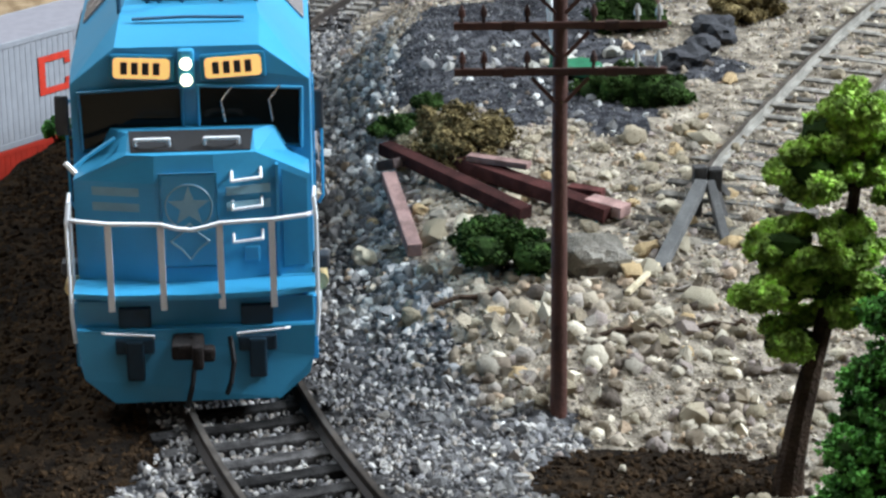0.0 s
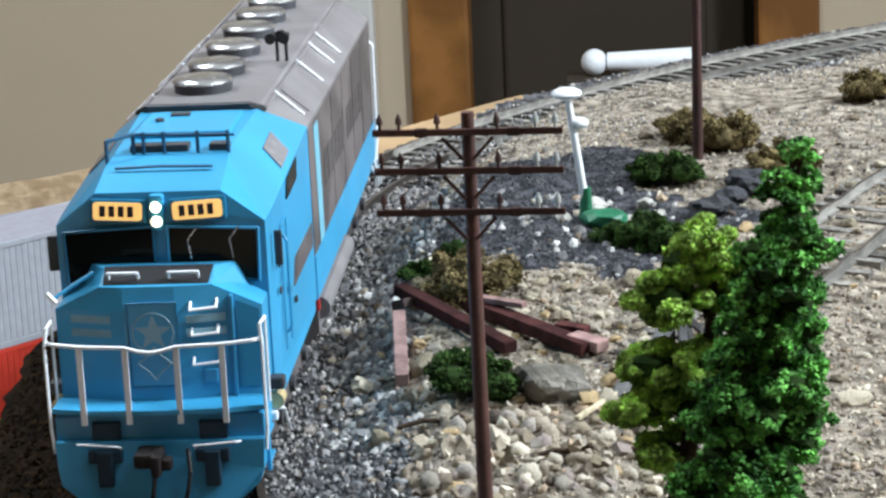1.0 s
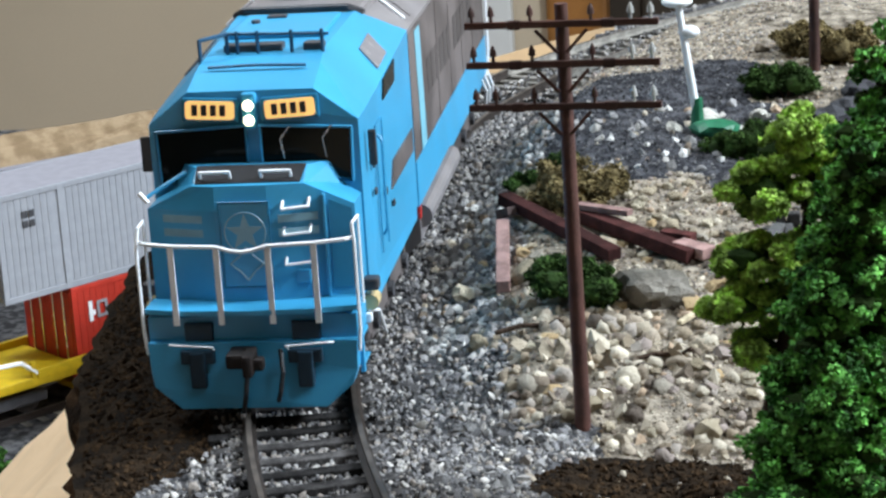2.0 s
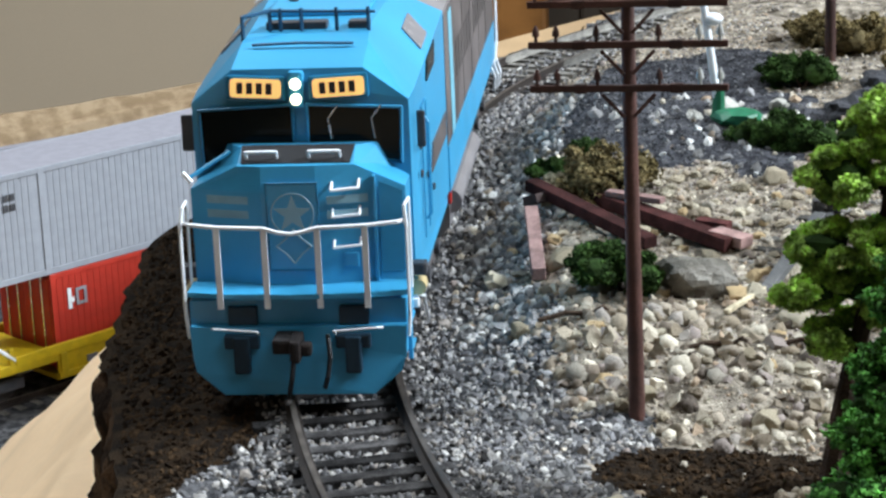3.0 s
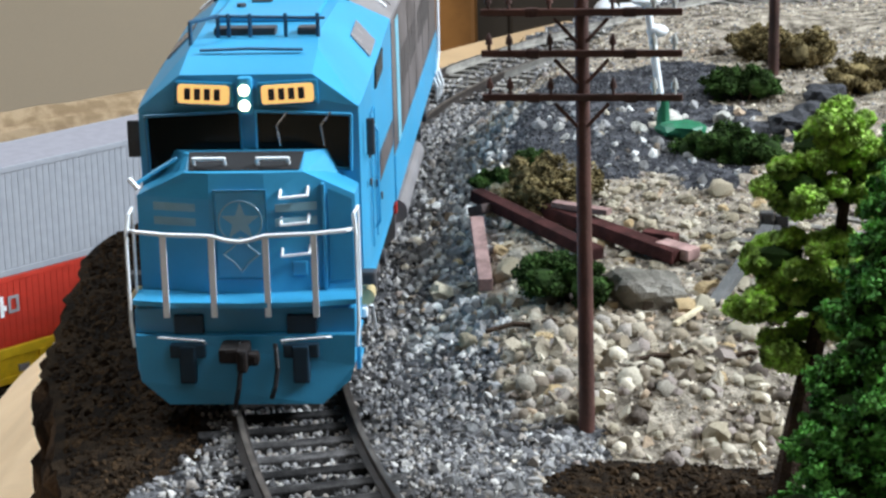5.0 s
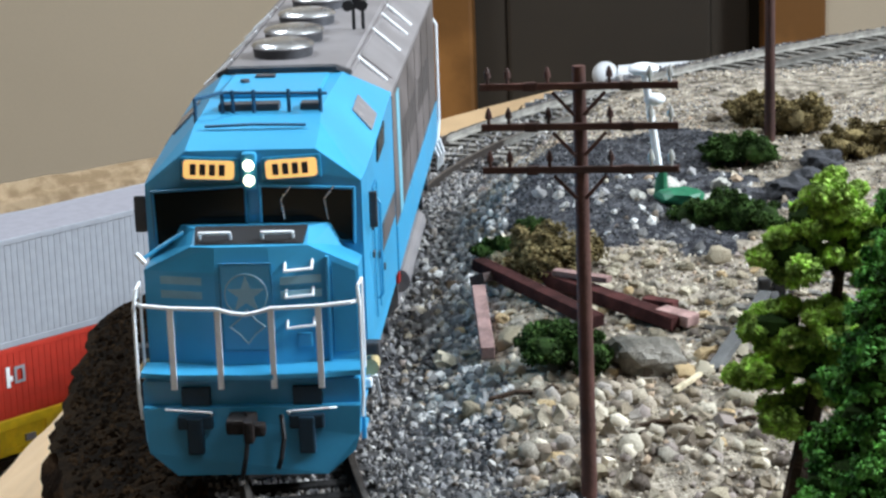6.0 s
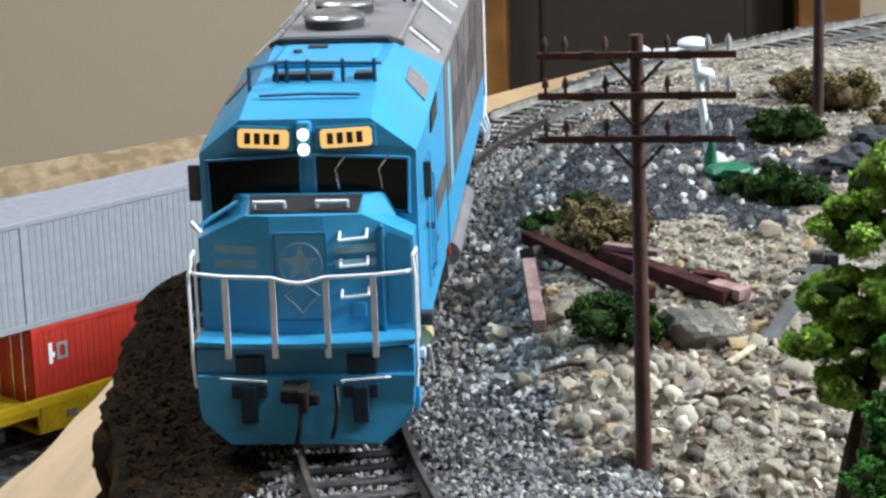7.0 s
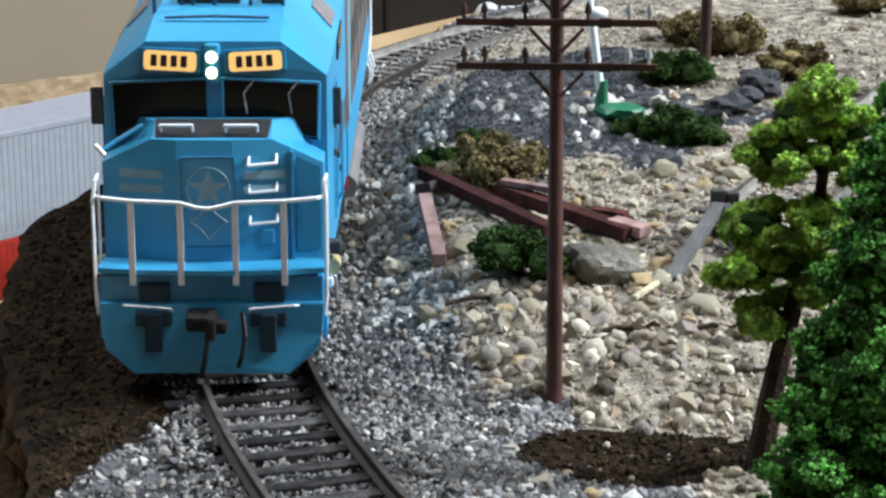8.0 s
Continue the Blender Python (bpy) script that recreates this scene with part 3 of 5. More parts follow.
    for x in (-0.46, 0.40):
        part("grab_iron", wire(B(), [(x - 0.22, 0.66, 3.2), (x - 0.22, 0.60, 3.30), (x + 0.20, 0.60, 3.30), (x + 0.20, 0.66, 3.2)], 0.024), M["white"], nose_ob, "white grab iron")
    part("seam_strip", box(B(), 1.04, 1.08, 0.46, 0.56, 1.5, 2.98), M["blue"], nose_ob)
    part("horn_bracket", wire(B(), [(-1.47, 0.5, 2.97), (-1.30, 0.7, 3.06), (-0.95, 0.92, 3.24)], 0.03), M["deepblue"], nose_ob)
    part("horn_bracket", wire(B(), [(-1.54, 0.5, 3.06), (-1.42, 0.5, 2.92)], 0.035), M["white"], nose_ob)
    # windscreens
    for s in (-1, 1):
        o = [(s * 0.10, 3.16), (s * 1.38, 2.99), (s * 1.40, 3.76), (s * 0.10, 3.82)]
        pts = [(x, 1.205, z) for x, z in o]
        part("windscreen", slab(B(), pts if s > 0 else pts[::-1], 0.02), M["glass"], th, "dark glass windscreen")
        w = B()
        ring = [(x, 1.19, z) for x, z in o]
        wire(w, ring + [ring[0], ring[1]], 0.022)
        part("window_frame", w, M["blue"] if s > 0 else M["deepblue"], th)
        for x in ((0.45, 1.05) if s > 0 else ()):
            part("wiper", wire(B(), [(s * (x + 0.08), 1.17, 3.80), (s * (x - 0.06), 1.15, 3.62), (s * (x - 0.02), 1.16, 3.34)], 0.014), M["steel"], th)
    # number boards, bent back from the centre line
    for s in (-1, 1):
        turn = Matrix.Translation((s * 0.57 - 0.02, 1.24, 4.05)) @ Matrix.Rotation(s * 0.03, 4, "Z") @ Matrix.Rotation(radians(-6), 4, "X") @ Matrix.Rotation(s * radians(-2.5), 4, "Y")
        b = box(B(), -0.41, 0.41, -0.05, 0.05, -0.17, 0.17, 0.04)
        bmesh.ops.transform(b, matrix=turn, verts=b.verts)
        nb = part("number_board", b, M["deepblue"], th)
        disc = [(0.30 * (1 if math.cos(a) > 0 else -1) + 0.055 * math.cos(a), -0.072, 0.075 * (1 if math.sin(a) > 0 else -1) + 0.055 * math.sin(a)) for a in [(k + 0.5) * math.pi / 8 for k in range(16)]]
        b = slab(B(), disc, 0.03)
        bmesh.ops.transform(b, matrix=turn, verts=b.verts)
        part("lit_panel", b, M["board_lit"], nb, "lit amber number panel")
        for k in range(4):
            b = box(B(), -0.26 + k * 0.135, -0.175 + k * 0.135, -0.085, -0.06, -0.078, 0.078, 0.01)
            bmesh.ops.transform(b, matrix=turn, verts=b.verts)
            part("numeral_bar", b, M["black"], nb)
    part("light_housing", box(B(), -0.14, 0.07, 1.17, 1.4, 3.76, 4.28, 0.05), M["blue"], th)
    for z in (4.11, 3.90):
        hl = B()
        bmesh.ops.create_uvsphere(hl, u_segments=14, v_segments=8, radius=0.078, matrix=Matrix.Translation((-0.035, 1.15, z)) @ Matrix.Diagonal((1, 0.4, 1, 1)))
        part("headlight", hl, M["lamp"], th, "lit round headlight", smooth=True)
    # cab side windows, mirrors, doors
    for s in (-1, 1):
        eave = lambda y: 3.778 + 0.0697 * y
        slope = lambda x, y: (s * x, y, eave(y) + 0.93 * (1.555 - x) + 0.035)
        part("roof_window", slab(B(), [slope(1.19, 3.62), slope(1.48, 3.45), slope(1.48, 4.35), slope(1.19, 4.5)][::s], 0.04), M["grey"], th, "grey shoulder window")
        part("side_window", slab(B(), [(s * 1.572, 3.15, eave(3.15) - 0.30), (s * 1.572, 4.35, eave(4.35) - 0.34), (s * 1.572, 4.45, eave(4.45) - 0.03), (s * 1.572, 3.3, eave(3.3) - 0.03)][::s], 0.03), M["glass"], th, "dark side window")
        part("mirror", box(B(), min(s * 1.56, s * 1.74), max(s * 1.56, s * 1.68), 1.55, 1.62, 3.10, 3.62, 0.03), M["dark"], th, "dark folding mirror")
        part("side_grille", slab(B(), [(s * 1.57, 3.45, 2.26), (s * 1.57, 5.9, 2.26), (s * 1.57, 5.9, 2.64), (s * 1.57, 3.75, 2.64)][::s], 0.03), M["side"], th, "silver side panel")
        part("door_outline", wire(B(), [(s * 1.56, 2.3, 1.6), (s * 1.56, 2.3, 3.5), (s * 1.56, 2.9, 3.5), (s * 1.56, 2.9, 1.6)], 0.012), M["blue"], th)
        part("handrail", wire(B(), [(s * 1.60, 2.2, 1.9), (s * 1.66, 2.2, 2.0), (s * 1.66, 2.2, 3.3), (s * 1.60, 2.2, 3.4)], 0.022), M["blue"], th)
        for z, y in ((2.35, 2.75), (2.0, 3.4), (2.6, 1.8), (3.0, 1.8)):
            part("hinge", box(B(), min(s * 1.56, s * 1.60), max(s * 1.56, s * 1.60), y, y + 0.12, z, z + 0.1, 0.02), M["dark"], th)
    # front railing
    for x in (-1.02, -0.38, 0.34, 0.98):
        part("rail_post", box(B(), x - 0.04, x + 0.04, -0.10, -0.06, 1.30, 2.42), M["white"], th, "white railing post")
    part("front_rail", wire(B(), [(-1.5, 0.10, 2.46), (-1.4, 0.0, 2.46), (-1.02, -0.08, 2.44), (-0.38, -0.10, 2.42), (-0.18, -0.10, 2.36), (0.0, -0.10, 2.34), (0.16, -0.10, 2.37), (0.34, -0.10, 2.42), (0.98, -0.08, 2.44), (1.4, 0.0, 2.46), (1.5, 0.10, 2.46)], 0.03), M["white"], th, "white front railing with a dip")
    for s in (-1, 1):
        part("corner_rail", wire(B(), [(s * 1.5, 0.10, 2.66), (s * 1.53, 0.04, 2.4), (s * 1.53, 0.04, 1.2), (s * 1.50, 0.04, 0.85)], 0.026), M["white"], th)
        part("corner_rail", wire(B(), [(s * 1.5, 0.10, 2.66), (s * 1.52, 0.5, 2.66), (s * 1.52, 0.5, 1.4)], 0.022), M["white"], th)
        # steps
        for z in (0.55, 0.95):
            part("step", box(B(), min(s * 1.2, s * 1.52), max(s * 1.2, s * 1.52), 0.3, 0.75, z, z + 0.05, 0.01), M["blue"], th)
        part("step_side", box(B(), min(s * 1.46, s * 1.52), max(s * 1.46, s * 1.52), 0.25, 0.34, 0.45, 1.3, 0.01), M["blue"], th)
    # roof gear
    part("roof_hatch", box(B(), -0.72, 0.74, 3.3, 4.85, 4.66, 4.75, 0.03), M["blue"], th)
    part("roof_edge", wire(B(), [(-1.0, 5.2, 4.68), (-0.8, 5.0, 4.79), (0.8, 5.0, 4.79), (1.0, 5.2, 4.68)], 0.06), M["dark"], th, "dark roof band")
    part("roof_rod", wire(B(), [(-0.55, 2.45, 4.9), (0.95, 2.45, 4.86)], 0.022), M["navy"], th)
    for x in (-0.4, -0.1, 0.4, 0.85):
        part("roof_post", tube(B(), (x, 2.45, 4.55), (x, 2.45, 4.93), 0.028), M["navy"], th)
    part("roof_rod", wire(B(), [(-0.72, 1.85, 4.53), (-0.05, 1.85, 4.55), (0.7, 1.85, 4.53)], 0.022), M["navy"], th)
    part("antenna", wire(B(), [(-0.9, 2.2, 4.5), (-0.9, 2.2, 4.86), (-0.55, 2.45, 4.9), (-0.55, 2.45, 4.55)], 0.03), M["navy"], th)
    part("roof_box", box(B(), -0.62, 0.25, 2.5, 2.75, 4.6, 4.72, 0.02), M["dark"], th)
    part("vent", box(B(), 0.55, 0.85, 2.5, 2.75, 4.6, 4.72, 0.03), M["dark"], th)
    part("vent", box(B(), -0.35, -0.05, 4.45, 4.62, 4.72, 4.79, 0.02), M["dark"], th)
    part("bell", tube(B(), (-0.45, 4.1, 4.70), (-0.45, 4.1, 4.80), 0.07), M["dark"], th)
    # fans: low drums with a dished bright cap
    fan_y = (6.75, 8.25, 10.15, 12.1, 13.8, 15.5)
    for k, y in enumerate(fan_y):
        f = B()
        bmesh.ops.create_cone(f, cap_ends=True, segments=28, radius1=0.47, radius2=0.49, depth=0.2, matrix=Matrix.Translation((-0.2, y, 4.79)))
        drum = part("fan", f, M["dark"], th, "dark fan drum", smooth=True)
        f = B()
        bmesh.ops.create_uvsphere(f, u_segments=28, v_segments=10, radius=0.51, matrix=Matrix.Translation((-0.2, y, 4.89)) @ Matrix.Diagonal((1, 1, 0.22, 1)))
        part("fan_cap", f, M["steel"], drum, "bright domed fan cap", smooth=True)
    hn = B()
    for dx, yy in ((-0.12, 9.2), (0.0, 9.5), (0.12, 9.2)):
        tube(hn, (0.78 + dx, yy, 5.2), (0.78 + dx, yy - 0.45, 5.2), 0.05, 0.10)
    tube(hn, (0.7, 9.3, 4.7), (0.7, 9.3, 5.2), 0.03)
    tube(hn, (0.86, 9.3, 4.7), (0.86, 9.3, 5.2), 0.03)
    part("horn", hn, M["black"], th, "black air horn cluster")
    for s in (-1, 1):
        for y in (6.3, 9.2, 11.0, 12.1):
            part("lift_bar", wire(B(), [(s * 1.0, y + 0.25, 4.70), (s * 1.46, y + 0.25, 4.30)], 0.03), M["white"], hull)
        part("roof_panel", slab(B(), [(s * 1.03, 7.0, 4.66), (s * 1.50, 7.0, 4.27), (s * 1.50, 9.0, 4.27), (s * 1.03, 9.0, 4.66)][::s], 0.02), M["silver"], hull, "smooth silver panel")
        part("gutter", box(B(), s * 1.02 - 0.02, s * 1.02 + 0.02, 5.3, L, 4.62, 4.70), M["silver"], hull)
    # trucks, wheels and tank
    for y0 in (2.0, 12.2):
        truck = part("truck", box(B(), -1.0, 1.0, y0 - 0.2, y0 + 3.5, 0.6, 0.9, 0.05), M["dark"], th, "six-wheel truck")
        for s in (-1, 1):
            fr = box(B(), s * 1.26 - 0.10, s * 1.26 + 0.10, y0 - 0.4, y0 + 3.7, 0.45, 1.0, 0.05)
            for k in range(3):
                box(fr, s * 1.24 - 0.12, s * 1.24 + 0.12, y0 + k * 1.55 - 0.02, y0 + k * 1.55 + 0.42, 0.35, 0.85, 0.05)
            part("side_frame", fr, M["side"], truck, "grey truck side frame")
        for k in range(3):
            w = B()
            for s in (-1, 1):
                tube(w, (s * 0.68, y0 + 0.2 + k * 1.55, 0.50), (s * 0.82, y0 + 0.2 + k * 1.55, 0.50), 0.5, n=24)
            part("wheelset", w, M["dark"], truck)
            for s in (-1, 1):
                part("axle_cap", tube(B(), (s * 1.34, y0 + 0.2 + k * 1.55, 0.6), (s * 1.44, y0 + 0.2 + k * 1.55, 0.6), 0.13, n=12), M["dark"], truck, "dark axle cap")
    for s in (-1, 1):
        part("brake_cylinder", tube(B(), (s * 1.56, 0.80, 1.30), (s * 1.56, 1.10, 1.30), 0.12, n=12), M["gold"], th, "brass cylinder")
        part("brake_rod", box(B(), min(s * 1.48, s * 1.70), max(s * 1.48, s * 1.70), 0.75, 1.0, 1.48, 1.66, 0.04), M["dark"], th, "dark brake fitting")
        part("white_valve", box(B(), min(s * 1.44, s * 1.58), max(s * 1.44, s * 1.58), 0.74, 0.86, 1.02, 1.16, 0.03), M["white"], th)
        part("red_valve", box(B(), min(s * 1.40, s * 1.56), max(s * 1.40, s * 1.56), 6.3, 6.5, 1.0, 1.25, 0.03), M["red"], th)
        part("air_pipe", wire(B(), [(s * 1.54, 0.8, 1.2), (s * 1.58, 1.4, 1.0), (s * 1.58, 1.9, 0.5)], 0.025), M["white"], th)
    tank = B()
    ring = [(-1.2, 0.25), (-1.5, 0.55), (-1.5, 1.2), (1.5, 1.2), (1.5, 0.55), (1.2, 0.25)]
    loft(tank, [[(x, y, z) for x, z in ring] for y in (6.6, 11.0)])
    part("fuel_tank", tank, M["silver"], th, "grey fuel tank")
    part("air_tank", tube(B(), (1.5, 6.7, 0.95), (1.5, 10.9, 0.95), 0.2, n=14), M["silver"], th)
    part("rear_coupler", box(B(), -0.2, 0.2, L, L + 0.7, 0.7, 1.0, 0.05), M["rust"], th)
    for s in (-1, 1):
        part("rear_handrail", wire(B(), [(s * 1.58, L - 0.1, 1.2), (s * 1.62, L + 0.05, 1.6), (s * 1.62, L + 0.05, 3.6), (s * 1.5, L, 3.8)], 0.035), M["white"], th, "white rear handrail")
    for s in (-1, 1):
        for k in range(3):
            part("rear_hose", wire(B(), [(s * (1.50 + 0.05 * k), L - 0.5 + 0.25 * k, 1.25), (s * (1.60 + 0.04 * k), L - 0.4 + 0.25 * k, 0.95), (s * (1.56 + 0.03 * k), L - 0.2 + 0.25 * k, 0.62)], 0.035), M["white"], th, "pale rear hose")
    return th


def glass_material():
    mat = bpy.data.materials.new("tinted_glass")
    mat.use_nodes = True
    b = mat.node_tree.nodes["Principled BSDF"]
    b.inputs["Base Color"].default_value = (0.005, 0.007, 0.0065, 1)
    b.inputs["Roughness"].default_value = 0.1
    b.inputs["Specular IOR Level"].default_value = 0.07
    return mat


M["shade_leaf"] = material("crown_shade", (0.014, 0.03, 0.005), 0.95, vary=0.3, bump=0.4)
M["ink"] = material("blue_black_slot_shade", (0.009, 0.032, 0.055), 0.55, vary=0.15, bump=0.05)
M["glass"] = glass_material()
M["letter"] = material("dull_brown_letter", (0.07, 0.06, 0.058), 0.55, vary=0.1, bump=0.05)
M["chips"] = material("pale_grey_chips", (0.4, 0.39, 0.38), 0.9, vary=0.2, bump=0.5, island=True, palette=((0.34, 0.335, 0.33), (0.22, 0.215, 0.21), (0.46, 0.45, 0.43), (0.28, 0.27, 0.265), (0.56, 0.55, 0.52), (0.16, 0.155, 0.15), (0.38, 0.36, 0.33)))
M["palestone"] = material("chalky_white_stone", (0.46, 0.44, 0.39), 0.9, vary=0.12, bump=0.5, size=160)
M["paleblue"] = material("pale_blue_paint", (0.17, 0.43, 0.54), 0.4, vary=0.05, bump=0.02)
M["deepblue"] = material("deep_blue_trim_and_shade", (0.014, 0.16, 0.29), 0.35, vary=0.05, bump=0.02)
M["emblem"] = material("faded_blue_grey", (0.20, 0.36, 0.43), 0.4, vary=0.06, bump=0.02)
locomotive()


# ---- utility pole ----
def utility_pole(x, y, z, height, label, arms=True):
    th = thing("utility_pole", x, y, z, label, "utility pole", group="utility poles")
    part("shaft", tube(B(), (0, 0, -0.3), (0, 0, height), 0.112, 0.088, n=14), M["pole"], th, smooth=True)
    if not arms:
        return th
    for top in (height - 0.25, height - 0.78, height - 1.35):
        arm = part("crossarm", box(B(), -1.28, 1.28, -0.14, -0.06, top - 0.045, top + 0.045, 0.012), M["pole"], th)
        for bx in (-0.62, 0.62):
            part("spacer", box(B(), bx - 0.09, bx + 0.09, -0.15, -0.05, top - 0.065, top + 0.06, 0.03), M["pole"], arm)
        for ix in (-1.18, -0.92, -0.4, 0.4, 0.92, 1.18):
            ins = B()
            tube(ins, (ix, -0.10, top + 0.04), (ix, -0.10, top + 0.12), 0.025, 0.02)
            tube(ins, (ix, -0.10, top + 0.12), (ix, -0.10, top + 0.20), 0.048, 0.04)
            tube(ins, (ix, -0.10, top + 0.20), (ix, -0.10, top + 0.26), 0.036, 0.012)
            clear = ix > 0.9
            part("insulator", ins, M["clear"] if clear else M["pole"], arm, "clear glass insulator" if clear else "")
        for s in (-1, 1):
            part("brace", box(B(), -0.21, 0.21, -0.10, -0.07, -0.022, 0.022, turn=Matrix.Rotation(s * radians(-47), 4, "Y")), M["pole"], arm, at=pose(s * 0.20 * K, -0.02 * K, (top - 0.23) * K))
    return th


pole = utility_pole(4.55, 0.0, ground_z(4.55, 0) - 0.05, 5.85, "dark brown plastic utility pole with three crossarms")
pole.matrix_basis = pose(4.55 * K, -0.1 * K, -0.25 * K, 0, -0.4, -5.0)
utility_pole(8.3, 15.7, ground_z(8.3, 15.7), 6.5, "plain dark brown utility pole among scrub", arms=True)


# ---- plants ----
def leaf_cloud(centres, count, size, rng, flat=0.6):
    """Many small crumbs of foam gathered in tufts round the given (place, radius) list, as verts and faces."""
    tet = np.array([(1, 0, -0.35), (-0.5, 0.87, -0.35), (-0.5, -0.87, -0.35), (0, 0, 0.9)])
    tri = np.array([(0, 1, 3), (1, 2, 3), (2, 0, 3), (1, 0, 2)])
    g = np.random.default_rng(rng.randrange(10 ** 6))
    total = sum(r ** 2 for _, r in centres)
    spots = []
    for c, r in centres:
        tufts = max(4, int(9 + 14 * r))
        n = max(6, int(count * r * r / total / tufts))
        for _ in range(tufts):
            d = Vector((rng.gauss(0, 1), rng.gauss(0, 1), rng.gauss(0, 1))).normalized() * r * rng.uniform(0.35, 1.0)
            q = r * rng.uniform(0.22, 0.48)
            w = g.normal(size=(n, 3))
            w /= np.linalg.norm(w, axis=1)[:, None]
            w *= q * g.uniform(0.15, 1.0, (n, 1)) ** 0.6
            spots.append(np.array((c[0] + d.x, c[1] + d.y, c[2] + d.z * flat)) + w * (1, 1, max(flat, 0.75)))
    spots = np.concatenate(spots)
    n = len(spots)
    m = np.linalg.qr(g.normal(size=(n, 3, 3)))[0]
    shape = tet[None] * g.uniform(0.6, 1.35, (n, 4, 1)) * (size * g.uniform(0.55, 1.4, (n, 1, 1)))
    verts = np.einsum("nij,nkj->nki", m, shape) + spots[:, None]
    faces = tri[None] + 4 * np.arange(n)[:, None, None]
    return verts.reshape(-1, 3), faces.reshape(-1, 3).tolist()


def tree(x, y, z, height, lean, mat, label, seed, clumps, count, leaf, trunk=0.2):
    rng = random.Random(seed)
    th = thing("tree", x, y, z, label, "tree", group="trees")
    t = B()
    rings = []
    for k in range(9):
        f = k / 8
        c = Vector((lean[0] * f + 0.05 * math.sin(f * 7 + seed), lean[1] * f, -0.3 + (height * 0.97 + 0.3) * f))
        r = trunk * (1 - 0.82 * f) * (1.25 if k == 0 else 1)
        rings.append([c + Vector((r * math.cos(a * math.pi / 4), r * math.sin(a * math.pi / 4), 0)) for a in range(8)])
    loft(t, rings)
    for p, r in clumps:
        f = max(0.1, min(0.95, (p[2] - 0.3) / height))
        tube(t, (lean[0] * f, lean[1] * f, p[2] - 0.12), (p[0], p[1], p[2]), 0.045, 0.015, n=5)
    part("trunk", t, M["bark"], th, smooth=True)
    v, fc = leaf_cloud(clumps, count, leaf, rng)
    crown = pydata("crown", v, fc, mat, th)
    # Dark spheres put shade inside the crown, by colour and by bulk.
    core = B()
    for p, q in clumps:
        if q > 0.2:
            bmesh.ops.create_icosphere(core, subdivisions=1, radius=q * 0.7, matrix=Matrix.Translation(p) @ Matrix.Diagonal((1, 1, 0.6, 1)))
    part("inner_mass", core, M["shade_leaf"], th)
    return th


rng = random.Random(4)
light = [((0.61, 0.0, 4.72), 0.47), ((0.28, 0.1, 4.42), 0.40), ((0.10, -0.1, 4.05), 0.49), ((0.98, 0.1, 4.3), 0.38), ((1.10, -0.1, 3.9), 0.40), ((0.62, 0.2, 3.95), 0.32), ((-0.10, 0, 3.15), 0.47), ((0.54, -0.1, 3.26), 0.47), ((0.75, 0.1, 3.05), 0.40), ((-0.24, 0, 2.62), 0.47), ((0.30, 0.1, 2.6), 0.47), ((0.68, -0.1, 2.5), 0.40), ((-0.04, 0, 1.98), 0.45), ((0.60, 0.05, 2.3), 0.38)]
tree(6.93, -2.55, -0.35, 5.0, (0.78, 0.0), M["leaf"], "bright green model tree with a slanting brown trunk", 3, light, 80000, 0.038, 0.19)
pine = []
for k in range(26):
    f = k / 25
    r = 0.84 * (1 - f) ** 0.5 + 0.10
    whorl = 3 if f > 0.85 else 5
    turn = rng.uniform(0, 6.28)
    for a in range(whorl):
        ang = turn + a * 6.28 / whorl + rng.uniform(-0.35, 0.35)
        out = r * rng.uniform(0.62, 1.0)
        for g in ((0.55, 0.92) if f < 0.85 else (0.7,)):
            pine.append(((0.87 * f + math.cos(ang) * out * g, math.sin(ang) * out * g, 0.45 + 6.0 * f - 0.12 * g * r + rng.uniform(-0.08, 0.08)), 0.14 + 0.22 * r * rng.uniform(0.8, 1.2)))
tree(7.55, -4.95, -0.45, 6.55, (0.88, 0.0), M["pine"], "tall deep green model conifer", 8, pine, 105000, 0.036, 0.15)



def bush(x, y, r, mat, label, seed, tall=0.6, count=9000, leaf=0.034, z=None):
    rng = random.Random(seed)
    z = ground_z(x, y) if z is None else z
    cl = [((x + rng.uniform(-0.6, 0.6) * r, y + rng.uniform(-0.5, 0.5) * r, z + r * tall * rng.uniform(0.25, 0.7)), r * rng.uniform(0.4, 0.62)) for _ in range(6)]
    v, f = leaf_cloud(cl, count, leaf, rng, 0.75)
    th = thing("bush", x, y, z, label, "bush", group="bushes")
    v = v - (x, y, z)
    core = B()
    for c, q in cl:
        bmesh.ops.create_icosphere(core, subdivisions=2, radius=q * 0.62, matrix=Matrix.Translation((c[0] - x, c[1] - y, c[2] - z)) @ Matrix.Diagonal((1, 1, 0.75, 1)))
    part("inner_mass", core, mat, th)
    pydata("foliage", v, f, mat, th)
    st = B()
    for k in range(5):
        a = k * 1.25
        tube(st, (0, 0, -0.1), (0.4 * r * math.cos(a), 0.4 * r * math.sin(a), r * tall * 0.6), 0.03, 0.01, n=5)
    part("stem", st, M["bark"], th)
    return th


bush(4.35, 3.95, 0.85, M["bush"], "dark green round bush beside a grey boulder", 1, 0.8)
bush(3.05, 10.2, 0.44, M["bush"], "small dark green bush in ballast", 2, 0.7)
bush(3.6, 10.6, 0.32, M["bush"], "small dark green bush in ballast", 3, 0.7)
bush(4.15, 8.4, 0.9, M["scrub"], "olive dry scrub bush by rusty beams", 4, 0.7)
bush(3.42, 8.25, 0.5, M["straw"], "pale dry straw tuft", 5, 0.8)
